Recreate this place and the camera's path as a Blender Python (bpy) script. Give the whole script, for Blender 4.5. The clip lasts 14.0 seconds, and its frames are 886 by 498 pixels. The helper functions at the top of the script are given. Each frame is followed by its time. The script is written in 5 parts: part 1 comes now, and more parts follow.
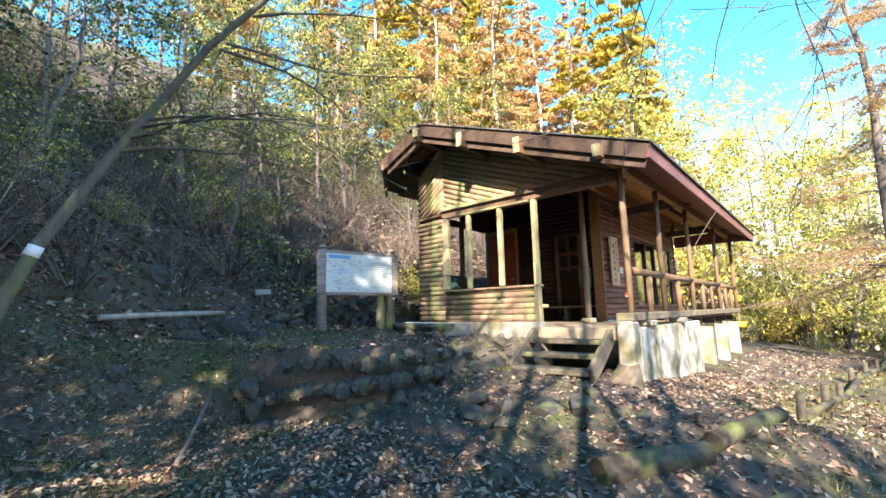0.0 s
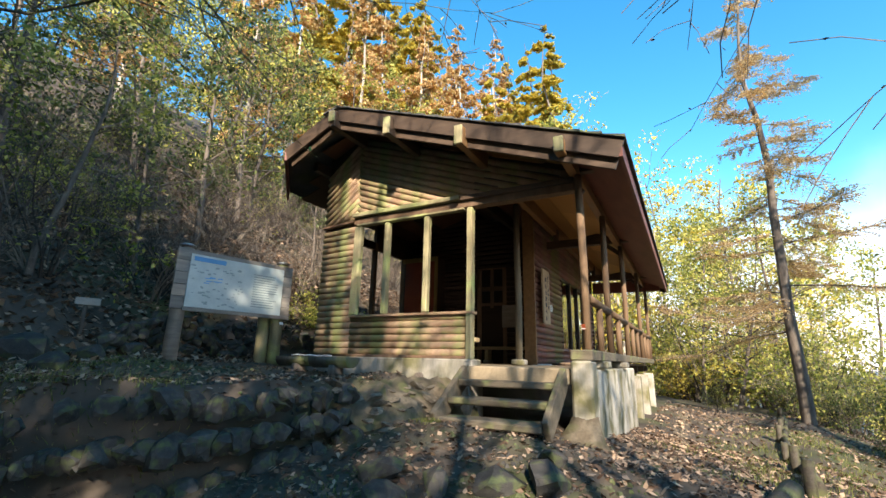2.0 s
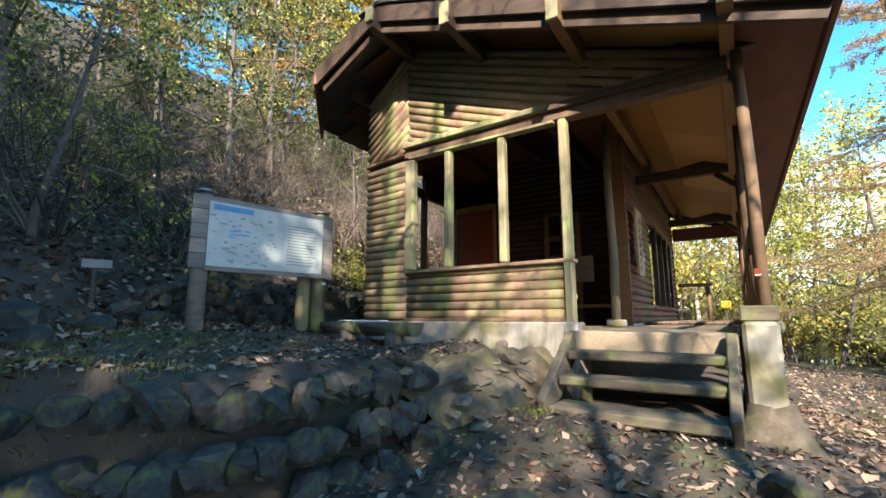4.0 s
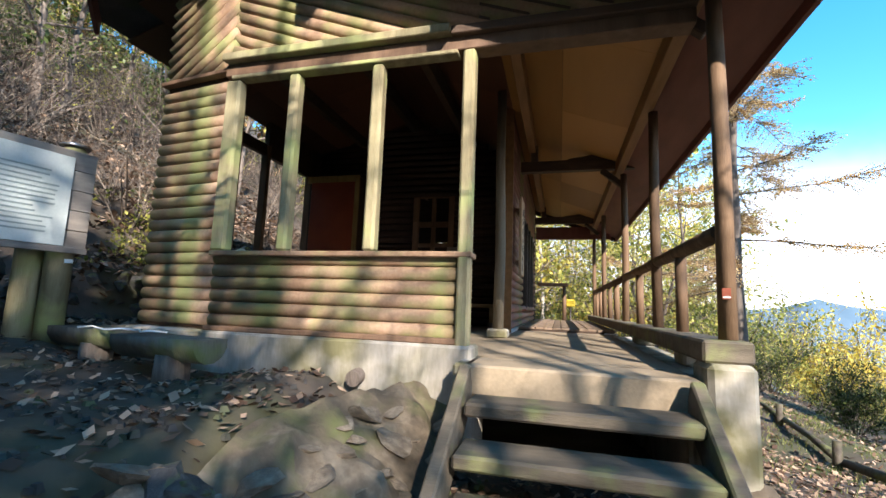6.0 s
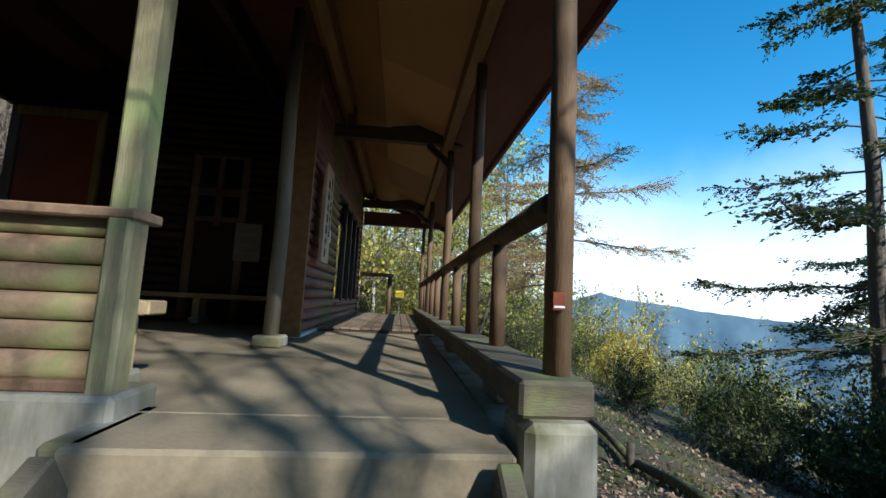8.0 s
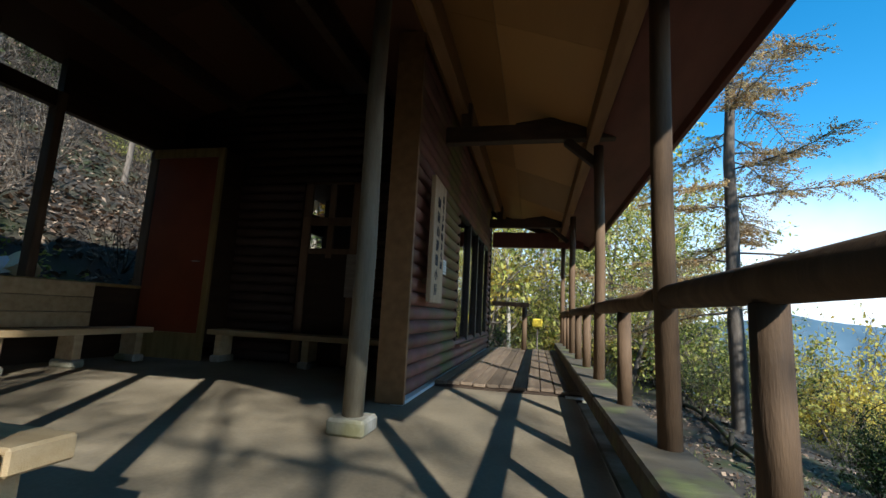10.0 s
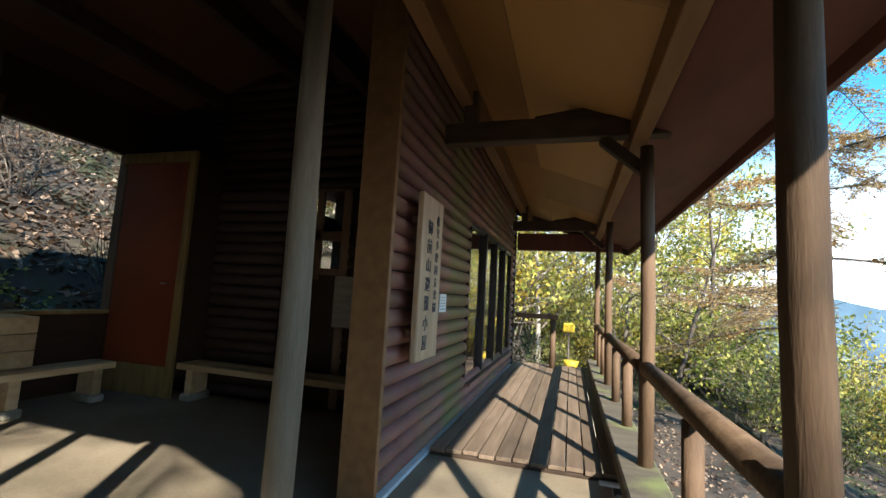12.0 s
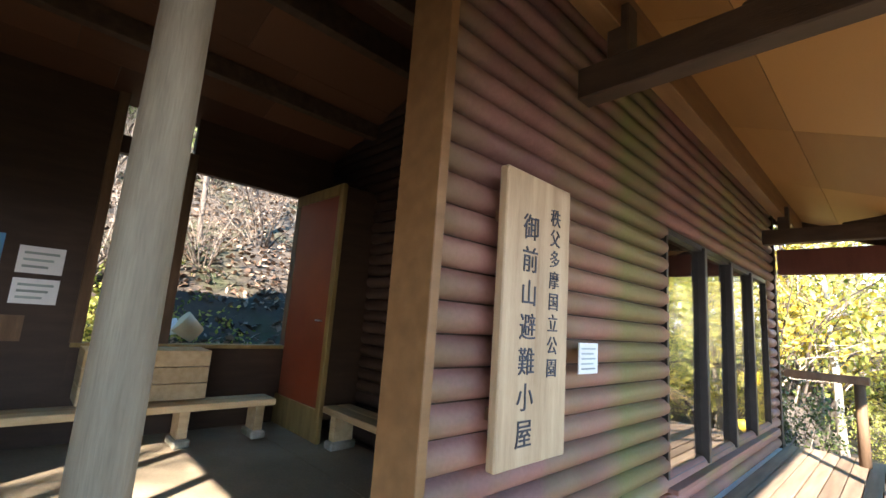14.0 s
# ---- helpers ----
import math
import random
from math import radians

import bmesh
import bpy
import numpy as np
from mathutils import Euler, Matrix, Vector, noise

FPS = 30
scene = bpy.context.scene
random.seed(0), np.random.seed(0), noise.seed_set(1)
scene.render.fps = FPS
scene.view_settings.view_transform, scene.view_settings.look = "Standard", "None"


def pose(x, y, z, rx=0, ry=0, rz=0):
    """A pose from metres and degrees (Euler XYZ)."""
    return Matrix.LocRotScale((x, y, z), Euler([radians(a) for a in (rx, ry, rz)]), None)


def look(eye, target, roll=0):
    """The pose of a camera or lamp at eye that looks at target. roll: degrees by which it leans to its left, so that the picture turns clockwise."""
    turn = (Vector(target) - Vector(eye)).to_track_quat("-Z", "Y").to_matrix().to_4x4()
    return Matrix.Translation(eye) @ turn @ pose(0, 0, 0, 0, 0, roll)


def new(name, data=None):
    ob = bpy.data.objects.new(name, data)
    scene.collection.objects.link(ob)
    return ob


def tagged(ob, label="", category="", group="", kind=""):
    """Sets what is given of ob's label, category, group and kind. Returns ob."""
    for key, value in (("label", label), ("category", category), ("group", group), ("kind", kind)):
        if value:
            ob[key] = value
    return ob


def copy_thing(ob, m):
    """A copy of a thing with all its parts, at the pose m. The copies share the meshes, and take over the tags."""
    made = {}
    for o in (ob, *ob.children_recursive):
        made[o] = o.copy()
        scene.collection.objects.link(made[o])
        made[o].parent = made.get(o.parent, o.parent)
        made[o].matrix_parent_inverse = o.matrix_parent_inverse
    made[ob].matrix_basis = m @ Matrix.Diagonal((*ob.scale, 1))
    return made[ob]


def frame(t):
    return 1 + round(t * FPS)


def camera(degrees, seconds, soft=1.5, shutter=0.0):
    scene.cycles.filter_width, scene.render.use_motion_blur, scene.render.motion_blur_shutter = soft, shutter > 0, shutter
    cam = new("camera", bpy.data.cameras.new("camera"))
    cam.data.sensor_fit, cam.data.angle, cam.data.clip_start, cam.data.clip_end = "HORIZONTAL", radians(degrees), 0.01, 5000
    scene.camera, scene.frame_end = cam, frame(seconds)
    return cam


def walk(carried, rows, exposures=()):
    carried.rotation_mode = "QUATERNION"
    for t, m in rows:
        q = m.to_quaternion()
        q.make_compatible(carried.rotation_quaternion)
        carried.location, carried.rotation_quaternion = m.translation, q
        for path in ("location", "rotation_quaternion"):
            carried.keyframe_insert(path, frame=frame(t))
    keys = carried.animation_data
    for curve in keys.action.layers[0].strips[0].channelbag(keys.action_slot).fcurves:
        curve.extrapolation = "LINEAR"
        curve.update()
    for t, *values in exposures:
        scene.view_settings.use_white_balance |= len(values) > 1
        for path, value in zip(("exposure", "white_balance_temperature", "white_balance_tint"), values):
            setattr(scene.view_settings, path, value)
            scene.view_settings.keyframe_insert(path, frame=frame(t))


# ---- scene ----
cam = camera(91.0, 14.0)
PATH = [
    (0, (-0.35, 1.577, 1.397), (-1.656, 3.064, 1.688), -1.3),
    (0.5, (-0.748, 1.8, 1.36), (-1.929, 3.374, 1.72), -1.0),
    (1, (-1.125, 2.28, 1.274), (-2.203, 3.907, 1.711), 1.2),
    (1.5, (-1.432, 2.629, 1.249), (-2.444, 4.286, 1.727), 1.7),
    (2, (-1.641, 2.985, 1.176), (-2.583, 4.679, 1.668), 1.3),
    (2.5, (-1.968, 3.241, 1.112), (-3.05, 4.862, 1.563), 0.9),
    (5, (-3.47, 4.982, 1.373), (-4.549, 6.651, 1.599), -0.3),
    (5.5, (-3.665, 5.408, 1.44), (-4.394, 7.256, 1.671), 1.0),
    (6, (-3.796, 5.734, 1.489), (-4.312, 7.65, 1.743), 2.1),
    (6.5, (-3.865, 6.009, 1.549), (-3.951, 7.991, 1.803), 2.9),
    (7, (-3.677, 6.394, 1.568), (-3.451, 8.369, 1.789), 2.5),
    (9.5, (-3.334, 8.255, 1.783), (-3.484, 10.23, 2.061), 4.3),
    (10, (-3.385, 8.581, 1.9), (-3.81, 10.513, 2.192), 2.9),
    (10.5, (-3.386, 8.834, 2.05), (-3.859, 10.762, 2.289), 4.3),
    (11, (-3.243, 9.083, 2.188), (-3.671, 11.026, 2.398), 3.2),
    (11.5, (-3.299, 9.331, 2.288), (-3.79, 11.258, 2.502), 1.4),
    (12, (-3.322, 9.622, 2.476), (-3.889, 11.528, 2.694), 3.2),
    (12.5, (-3.221, 9.937, 2.525), (-3.966, 11.785, 2.699), 2.9),
    (13, (-3.26, 10.351, 2.526), (-4.265, 12.069, 2.728), 2.5),
    (13.5, (-3.263, 10.774, 2.534), (-4.466, 12.349, 2.806), 4.2),
    (14, (-3.258, 11.181, 2.568), (-4.69, 12.539, 2.887), 4.2),
]
EXPOSURES = [(0, 2.45, 6800, 20), (1.0, 2.05, 6700, 18), (2.5, 1.5, 7200, 14), (5, 2.05, 6400, 18), (6, 1.75, 6400, 18), (7, 0.62, 6000, 9), (9.5, 0.65, 5600, 5), (11, 1.25, 6100, 9), (12.5, 1.85, 6200, 11), (13.2, 2.5, 6400, 14), (14, 3.25, 6500, 17)]
walk(cam, [(t, look(eye, target, roll)) for t, eye, target, roll in PATH], EXPOSURES)

# ---- world, sun ----
SUN_AZ, SUN_EL = math.atan2(-0.857, 0.515), radians(30.0)
TO_SUN = Vector((math.cos(SUN_EL) * math.cos(SUN_AZ), math.cos(SUN_EL) * math.sin(SUN_AZ), math.sin(SUN_EL)))
world = bpy.data.worlds.new("sky")
scene.world = world
world.use_nodes = True
wn = world.node_tree
sky = wn.nodes.new("ShaderNodeTexSky")
sky.sky_type = "NISHITA"
sky.sun_disc = False
sky.sun_elevation = SUN_EL
sky.sun_rotation = math.pi / 2 - SUN_AZ
sky.dust_density, sky.ozone_density = 0.1, 2.5
deep = wn.nodes.new("ShaderNodeHueSaturation")
deep.inputs["Saturation"].default_value = 1.35
deep.inputs["Hue"].default_value = 0.486
wn.links.new(sky.outputs[0], deep.inputs["Color"])
# white haze and thin cloud low over the valley
w_co = wn.nodes.new("ShaderNodeTexCoord")
w_sep = wn.nodes.new("ShaderNodeSeparateXYZ")
w_cloud = wn.nodes.new("ShaderNodeTexNoise")
w_cloud.inputs["Scale"].default_value, w_cloud.inputs["Detail"].default_value = 3.0, 6
w_bend = wn.nodes.new("ShaderNodeMath")
w_bend.operation = "MULTIPLY_ADD"
w_bend.inputs[1].default_value = -0.28
w_haze = wn.nodes.new("ShaderNodeMapRange")
w_haze.interpolation_type = "SMOOTHSTEP"
w_haze.inputs["From Min"].default_value, w_haze.inputs["From Max"].default_value = -0.12, 0.22
w_haze.inputs["To Min"].default_value, w_haze.inputs["To Max"].default_value = 0.95, 0.0
w_mix = wn.nodes.new("ShaderNodeMix")
w_mix.data_type = "RGBA"
w_mix.inputs["B"].default_value = (6.3, 6.6, 7.0, 1)
wn.links.new(w_co.outputs["Generated"], w_sep.inputs[0])
wn.links.new(w_co.outputs["Generated"], w_cloud.inputs["Vector"])
wn.links.new(w_cloud.outputs[0], w_bend.inputs[0])
wn.links.new(w_sep.outputs["Z"], w_bend.inputs[2])
wn.links.new(w_bend.outputs[0], w_haze.inputs["Value"])
wn.links.new(w_haze.outputs[0], w_mix.inputs["Factor"])
wn.links.new(deep.outputs[0], w_mix.inputs["A"])
wn.links.new(w_mix.outputs["Result"], wn.nodes["Background"].inputs[0])
wn.nodes["Background"].inputs[1].default_value = 0.148
sun_data = bpy.data.lights.new("sun", "SUN")
sun_data.energy, sun_data.angle, sun_data.color = 5.0, radians(0.55), (1.0, 0.93, 0.8)
sun = new("sun", sun_data)
sun.matrix_world = look(TO_SUN * 60, (0, 0, 0))


# ---- materials ----
def material(name, colors, rough=0.8, scale=6.0, stretch=(1, 1, 1), bump=0.3, fine=60.0, metal=0.0, vary=0.25, moss=None, moss_at=0.62, moss_scale=1.3, wet=0.0, island=False, translucent=0.0):
    """Two scales of noise over a ramp of base colours, per-piece variation, fine relief, and optional patches of moss."""
    m = bpy.data.materials.new(name)
    m.use_nodes = True
    t = m.node_tree
    n, l = t.nodes, t.links
    bsdf = n["Principled BSDF"]
    co = n.new("ShaderNodeTexCoord")
    mp = n.new("ShaderNodeMapping")
    mp.inputs["Scale"].default_value = stretch
    info = n.new("ShaderNodeObjectInfo")
    l.new(co.outputs["Object"], mp.inputs["Vector"])
    shift = n.new("ShaderNodeVectorMath")
    shift.operation = "ADD"
    rnd3 = n.new("ShaderNodeVectorMath")
    rnd3.operation = "SCALE"
    rnd3.inputs[0].default_value = (37.0, 11.0, 23.0)
    l.new(info.outputs["Random"], rnd3.inputs["Scale"])
    l.new(mp.outputs[0], shift.inputs[0])
    l.new(rnd3.outputs[0], shift.inputs[1])
    big = n.new("ShaderNodeTexNoise")
    big.inputs["Scale"].default_value, big.inputs["Detail"].default_value = scale, 5
    l.new(shift.outputs[0], big.inputs["Vector"])
    small = n.new("ShaderNodeTexNoise")
    small.inputs["Scale"].default_value, small.inputs["Detail"].default_value = fine, 3
    l.new(shift.outputs[0], small.inputs["Vector"])
    mixf = n.new("ShaderNodeMath")
    mixf.operation = "MULTIPLY_ADD"
    mixf.inputs[1].default_value = 0.35
    l.new(small.outputs[0], mixf.inputs[0])
    sub = n.new("ShaderNodeMath")
    sub.operation = "MULTIPLY_ADD"
    sub.inputs[1].default_value, sub.inputs[2].default_value = 0.9, -0.12
    l.new(big.outputs[0], sub.inputs[0])
    l.new(sub.outputs[0], mixf.inputs[2])
    fac = mixf.outputs[0]
    piece = info.outputs["Random"]
    if island:
        geo = n.new("ShaderNodeNewGeometry")
        piece = geo.outputs["Random Per Island"]
        add = n.new("ShaderNodeMath")
        add.operation = "MULTIPLY_ADD"
        add.inputs[1].default_value = 0.3
        l.new(fac, add.inputs[0])
        sc = n.new("ShaderNodeMath")
        sc.operation = "MULTIPLY"
        sc.inputs[1].default_value = 0.8
        l.new(piece, sc.inputs[0])
        l.new(sc.outputs[0], add.inputs[2])
        fac = add.outputs[0]
    ramp = n.new("ShaderNodeValToRGB")
    el = ramp.color_ramp.elements
    for k, c in enumerate(colors):
        e = el[k] if k < 2 else el.new(1.0)
        e.position = 0.22 + 0.56 * k / max(1, len(colors) - 1)
        e.color = (*c, 1)
    l.new(fac, ramp.inputs[0])
    col = ramp.outputs[0]
    hsv = n.new("ShaderNodeHueSaturation")
    val = n.new("ShaderNodeMapRange")
    val.inputs["To Min"].default_value, val.inputs["To Max"].default_value = 1 - vary, 1 + vary
    l.new(piece, val.inputs["Value"])
    l.new(val.outputs[0], hsv.inputs["Value"])
    l.new(col, hsv.inputs["Color"])
    col = hsv.outputs[0]
    if moss:
        patch = n.new("ShaderNodeTexNoise")
        patch.inputs["Scale"].default_value, patch.inputs["Detail"].default_value = moss_scale, 6
        l.new(co.outputs["Object"], patch.inputs["Vector"])
        edge = n.new("ShaderNodeMapRange")
        edge.inputs["From Min"].default_value, edge.inputs["From Max"].default_value = moss_at - 0.1, moss_at + 0.1
        l.new(patch.outputs[0], edge.inputs["Value"])
        mm = n.new("ShaderNodeMix")
        mm.data_type = "RGBA"
        l.new(edge.outputs[0], mm.inputs["Factor"])
        l.new(col, mm.inputs["A"])
        mm.inputs["B"].default_value = (*moss, 1)
        col = mm.outputs["Result"]
    l.new(col, bsdf.inputs["Base Color"])
    bsdf.inputs["Metallic"].default_value = metal
    rr = n.new("ShaderNodeMapRange")
    rr.inputs["To Min"].default_value, rr.inputs["To Max"].default_value = max(0.05, rough - 0.12), min(1, rough + 0.1)
    l.new(small.outputs[0], rr.inputs["Value"])
    l.new(rr.outputs[0], bsdf.inputs["Roughness"])
    bsdf.inputs["Specular IOR Level"].default_value = 0.3
    if bump:
        b = n.new("ShaderNodeBump")
        b.inputs["Strength"].default_value, b.inputs["Distance"].default_value = bump, 0.02
        l.new(fac, b.inputs["Height"])
        l.new(b.outputs[0], bsdf.inputs["Normal"])
    if translucent:
        tr = n.new("ShaderNodeBsdfTranslucent")
        l.new(col, tr.inputs["Color"])
        ms = n.new("ShaderNodeMixShader")
        ms.inputs[0].default_value = translucent
        l.new(bsdf.outputs[0], ms.inputs[1])
        l.new(tr.outputs[0], ms.inputs[2])
        l.new(ms.outputs[0], n["Material Output"].inputs[0])
    return m


M = {}
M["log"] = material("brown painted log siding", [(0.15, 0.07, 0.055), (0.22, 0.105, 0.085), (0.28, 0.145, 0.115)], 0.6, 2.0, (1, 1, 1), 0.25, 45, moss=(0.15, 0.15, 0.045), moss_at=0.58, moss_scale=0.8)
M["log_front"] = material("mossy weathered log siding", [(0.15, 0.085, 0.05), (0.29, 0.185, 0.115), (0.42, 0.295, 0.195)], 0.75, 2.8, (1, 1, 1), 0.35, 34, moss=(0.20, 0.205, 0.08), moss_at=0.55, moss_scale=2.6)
# cabin logs: deep porch shade is put into these base colours
M["log_shade"] = material("log siding darkened for porch shade", [(0.024, 0.013, 0.009), (0.038, 0.021, 0.014), (0.058, 0.033, 0.021)], 0.65, 2.0, (1, 1, 1), 0.25, 45)
M["post"] = material("dark stained timber", [(0.09, 0.055, 0.035), (0.15, 0.09, 0.055), (0.21, 0.13, 0.08)], 0.65, 3.0, (4, 4, 0.5), 0.3, 40)
M["post_warm"] = material("weathered brown timber", [(0.075, 0.045, 0.026), (0.125, 0.077, 0.044), (0.19, 0.122, 0.07)], 0.8, 3.0, (4, 4, 0.5), 0.3, 40)
M["post_pale"] = material("pale weathered lichen timber", [(0.14, 0.11, 0.06), (0.25, 0.215, 0.12), (0.36, 0.32, 0.19)], 0.75, 3.0, (4, 4, 0.5), 0.35, 40, moss=(0.30, 0.33, 0.13), moss_at=0.58, moss_scale=2.5)
M["pole"] = material("bare grey peeled log", [(0.10, 0.082, 0.055), (0.16, 0.135, 0.095), (0.23, 0.20, 0.145)], 0.7, 2.5, (5, 5, 0.4), 0.4, 35)
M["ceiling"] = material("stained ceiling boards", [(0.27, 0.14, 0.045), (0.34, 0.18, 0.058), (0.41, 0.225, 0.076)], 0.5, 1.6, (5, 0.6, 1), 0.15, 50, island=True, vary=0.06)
# red brown inner ceiling, darkened in colour for the shade of the room
M["ceiling_shade"] = material("red brown ceiling boards darkened for shade", [(0.055, 0.024, 0.014), (0.08, 0.036, 0.02), (0.11, 0.05, 0.028)], 0.55, 1.6, (5, 0.6, 1), 0.15, 50, island=True, vary=0.08)
M["soffit"] = material("red brown painted eave", [(0.10, 0.035, 0.026), (0.145, 0.052, 0.038), (0.18, 0.068, 0.048)], 0.55, 1.6, (4, 1, 1), 0.15, 50, vary=0.1)
M["beam"] = material("dark beam", [(0.035, 0.024, 0.016), (0.06, 0.038, 0.025), (0.085, 0.056, 0.037)], 0.6, 3, (1, 4, 4), 0.25, 40)
# brown boards set far darker, so their colour adds to the interior shade
M["inside"] = material("brown interior boards darkened for shade", [(0.024, 0.013, 0.008), (0.036, 0.02, 0.011), (0.05, 0.028, 0.015)], 0.6, 2, (1, 1, 6), 0.25, 50)
M["door"] = material("red brown painted door", [(0.13, 0.024, 0.009), (0.18, 0.036, 0.012), (0.23, 0.05, 0.017)], 0.45, 1.5, (1, 1, 1), 0.08, 70, vary=0.05)
M["purlin"] = material("varnished purlin", [(0.15, 0.078, 0.03), (0.20, 0.105, 0.042), (0.25, 0.135, 0.058)], 0.55, 3, (4, 0.6, 4), 0.2, 50)
M["trim"] = material("ochre trim", [(0.13, 0.085, 0.028), (0.19, 0.13, 0.045), (0.25, 0.175, 0.065)], 0.6, 3, (4, 4, 0.6), 0.2, 50)
M["bench"] = material("worn pine bench", [(0.32, 0.22, 0.11), (0.45, 0.32, 0.17), (0.54, 0.40, 0.23)], 0.55, 3, (0.7, 5, 5), 0.25, 50)
M["deck"] = material("worn grey brown deck board", [(0.115, 0.08, 0.054), (0.175, 0.125, 0.086), (0.24, 0.178, 0.125)], 0.7, 3, (6, 0.5, 3), 0.35, 45)
M["concrete"] = material("weathered concrete", [(0.20, 0.18, 0.14), (0.35, 0.32, 0.265), (0.50, 0.465, 0.40)], 0.85, 2.2, (1, 1, 0.3), 0.45, 40, moss=(0.13, 0.12, 0.06), moss_at=0.53, moss_scale=2.2)
M["slab"] = material("dusty concrete floor", [(0.15, 0.118, 0.077), (0.225, 0.178, 0.118), (0.30, 0.24, 0.164)], 0.85, 1.2, (1, 1, 1), 0.25, 40)
M["tread"] = material("old timber tread", [(0.075, 0.06, 0.042), (0.125, 0.102, 0.072), (0.18, 0.15, 0.108)], 0.8, 3, (0.6, 4, 4), 0.4, 45, moss=(0.18, 0.20, 0.07), moss_at=0.64, moss_scale=3)
M["dirt"] = material("dirt and leaf mould", [(0.04, 0.031, 0.024), (0.07, 0.055, 0.042), (0.11, 0.087, 0.066)], 0.95, 1.1, (1, 1, 1), 0.9, 14, moss=(0.05, 0.062, 0.02), moss_at=0.60, moss_scale=0.55, vary=0)
M["rock"] = material("mossy grey rock", [(0.026, 0.025, 0.024), (0.05, 0.047, 0.043), (0.09, 0.084, 0.075)], 0.85, 3, (1, 1, 1), 0.7, 22, moss=(0.09, 0.11, 0.04), moss_at=0.60, moss_scale=2.2)
M["rock_tan"] = material("tan mortared stone", [(0.075, 0.06, 0.043), (0.14, 0.112, 0.08), (0.24, 0.2, 0.145)], 0.9, 3, (1, 1, 1), 0.6, 22)
M["mortar"] = material("mossy tan mortar", [(0.045, 0.034, 0.023), (0.105, 0.082, 0.055), (0.21, 0.17, 0.12)], 0.92, 4.5, (1, 1, 1), 0.9, 26, moss=(0.085, 0.09, 0.035), moss_at=0.56, moss_scale=3.6)
M["bark"] = material("grey brown bark", [(0.07, 0.055, 0.045), (0.13, 0.105, 0.085), (0.21, 0.175, 0.14)], 0.95, 4, (3, 3, 0.6), 0.8, 25)
M["log_edge"] = material("dark mossy log", [(0.022, 0.018, 0.013), (0.045, 0.037, 0.027), (0.085, 0.07, 0.052)], 0.75, 4, (3, 3, 3), 0.8, 25, moss=(0.10, 0.115, 0.035), moss_at=0.56, moss_scale=3)
M["bark_pale"] = material("pale bark", [(0.22, 0.19, 0.15), (0.34, 0.30, 0.25), (0.46, 0.42, 0.36)], 0.9, 4, (3, 3, 0.6), 0.6, 25)
M["bark_moss"] = material("mossy grey bark", [(0.06, 0.055, 0.042), (0.11, 0.10, 0.078), (0.16, 0.148, 0.118)], 0.9, 4, (3, 3, 0.6), 0.7, 25, moss=(0.13, 0.15, 0.05), moss_at=0.60, moss_scale=3)
M["twig"] = material("dead twigs", [(0.06, 0.045, 0.036), (0.11, 0.086, 0.068), (0.20, 0.165, 0.13)], 0.9, 3, bump=0, island=True)
M["larch"] = material("autumn larch needles", [(0.46, 0.24, 0.08), (0.62, 0.40, 0.17), (0.70, 0.53, 0.27)], 0.8, 0.6, bump=0, island=True, translucent=0.5)
M["leaf_yellow"] = material("yellow autumn leaves", [(0.46, 0.33, 0.04), (0.62, 0.47, 0.07), (0.60, 0.53, 0.13)], 0.7, 0.6, bump=0, island=True, translucent=0.5)
M["leaf_green"] = material("yellow green leaves", [(0.13, 0.165, 0.025), (0.27, 0.30, 0.055), (0.48, 0.44, 0.12)], 0.7, 0.6, bump=0, island=True, translucent=0.45)
M["leaf_dark"] = material("dark evergreen leaves", [(0.028, 0.045, 0.012), (0.055, 0.085, 0.02), (0.10, 0.125, 0.035)], 0.5, 0.8, bump=0, island=True, translucent=0.3)
M["litter"] = material("fallen leaves", [(0.08, 0.045, 0.028), (0.15, 0.092, 0.058), (0.27, 0.19, 0.13)], 0.8, 1.0, bump=0, island=True, vary=0.4)
M["grass"] = material("grass and moss blades", [(0.06, 0.085, 0.02), (0.11, 0.14, 0.035), (0.20, 0.20, 0.07)], 0.8, 1.0, bump=0, island=True, translucent=0.3)
M["board_white"] = material("faded map print", [(0.40, 0.46, 0.44), (0.50, 0.55, 0.52), (0.58, 0.62, 0.58)], 0.45, 5, bump=0.03, vary=0)
M["board_wood"] = material("grey map board timber", [(0.16, 0.14, 0.12), (0.24, 0.21, 0.18), (0.32, 0.29, 0.24)], 0.8, 3, (1, 1, 6), 0.3, 40)
M["name_wood"] = material("weathered cypress board", [(0.27, 0.175, 0.095), (0.40, 0.285, 0.17), (0.50, 0.375, 0.235)], 0.5, 3, (6, 6, 0.5), 0.15, 50, vary=0.03)
M["ink"] = material("dark ink", [(0.03, 0.035, 0.05), (0.05, 0.055, 0.075)], 0.6, 9, bump=0)
M["blue"] = material("blue print", [(0.08, 0.28, 0.52), (0.11, 0.34, 0.60)], 0.5, 9, bump=0)
M["grey_ink"] = material("grey green print", [(0.22, 0.28, 0.27), (0.32, 0.38, 0.36)], 0.6, 9, bump=0)
M["paper"] = material("white notice sheet", [(0.62, 0.64, 0.64), (0.75, 0.76, 0.75)], 0.6, 5, bump=0, vary=0.05)
M["pale_paint"] = material("white plastic", [(0.60, 0.60, 0.58), (0.75, 0.75, 0.72)], 0.5, 8, bump=0.05)
M["cream"] = material("cream bucket", [(0.50, 0.42, 0.26), (0.62, 0.53, 0.34)], 0.5, 6, bump=0.05)
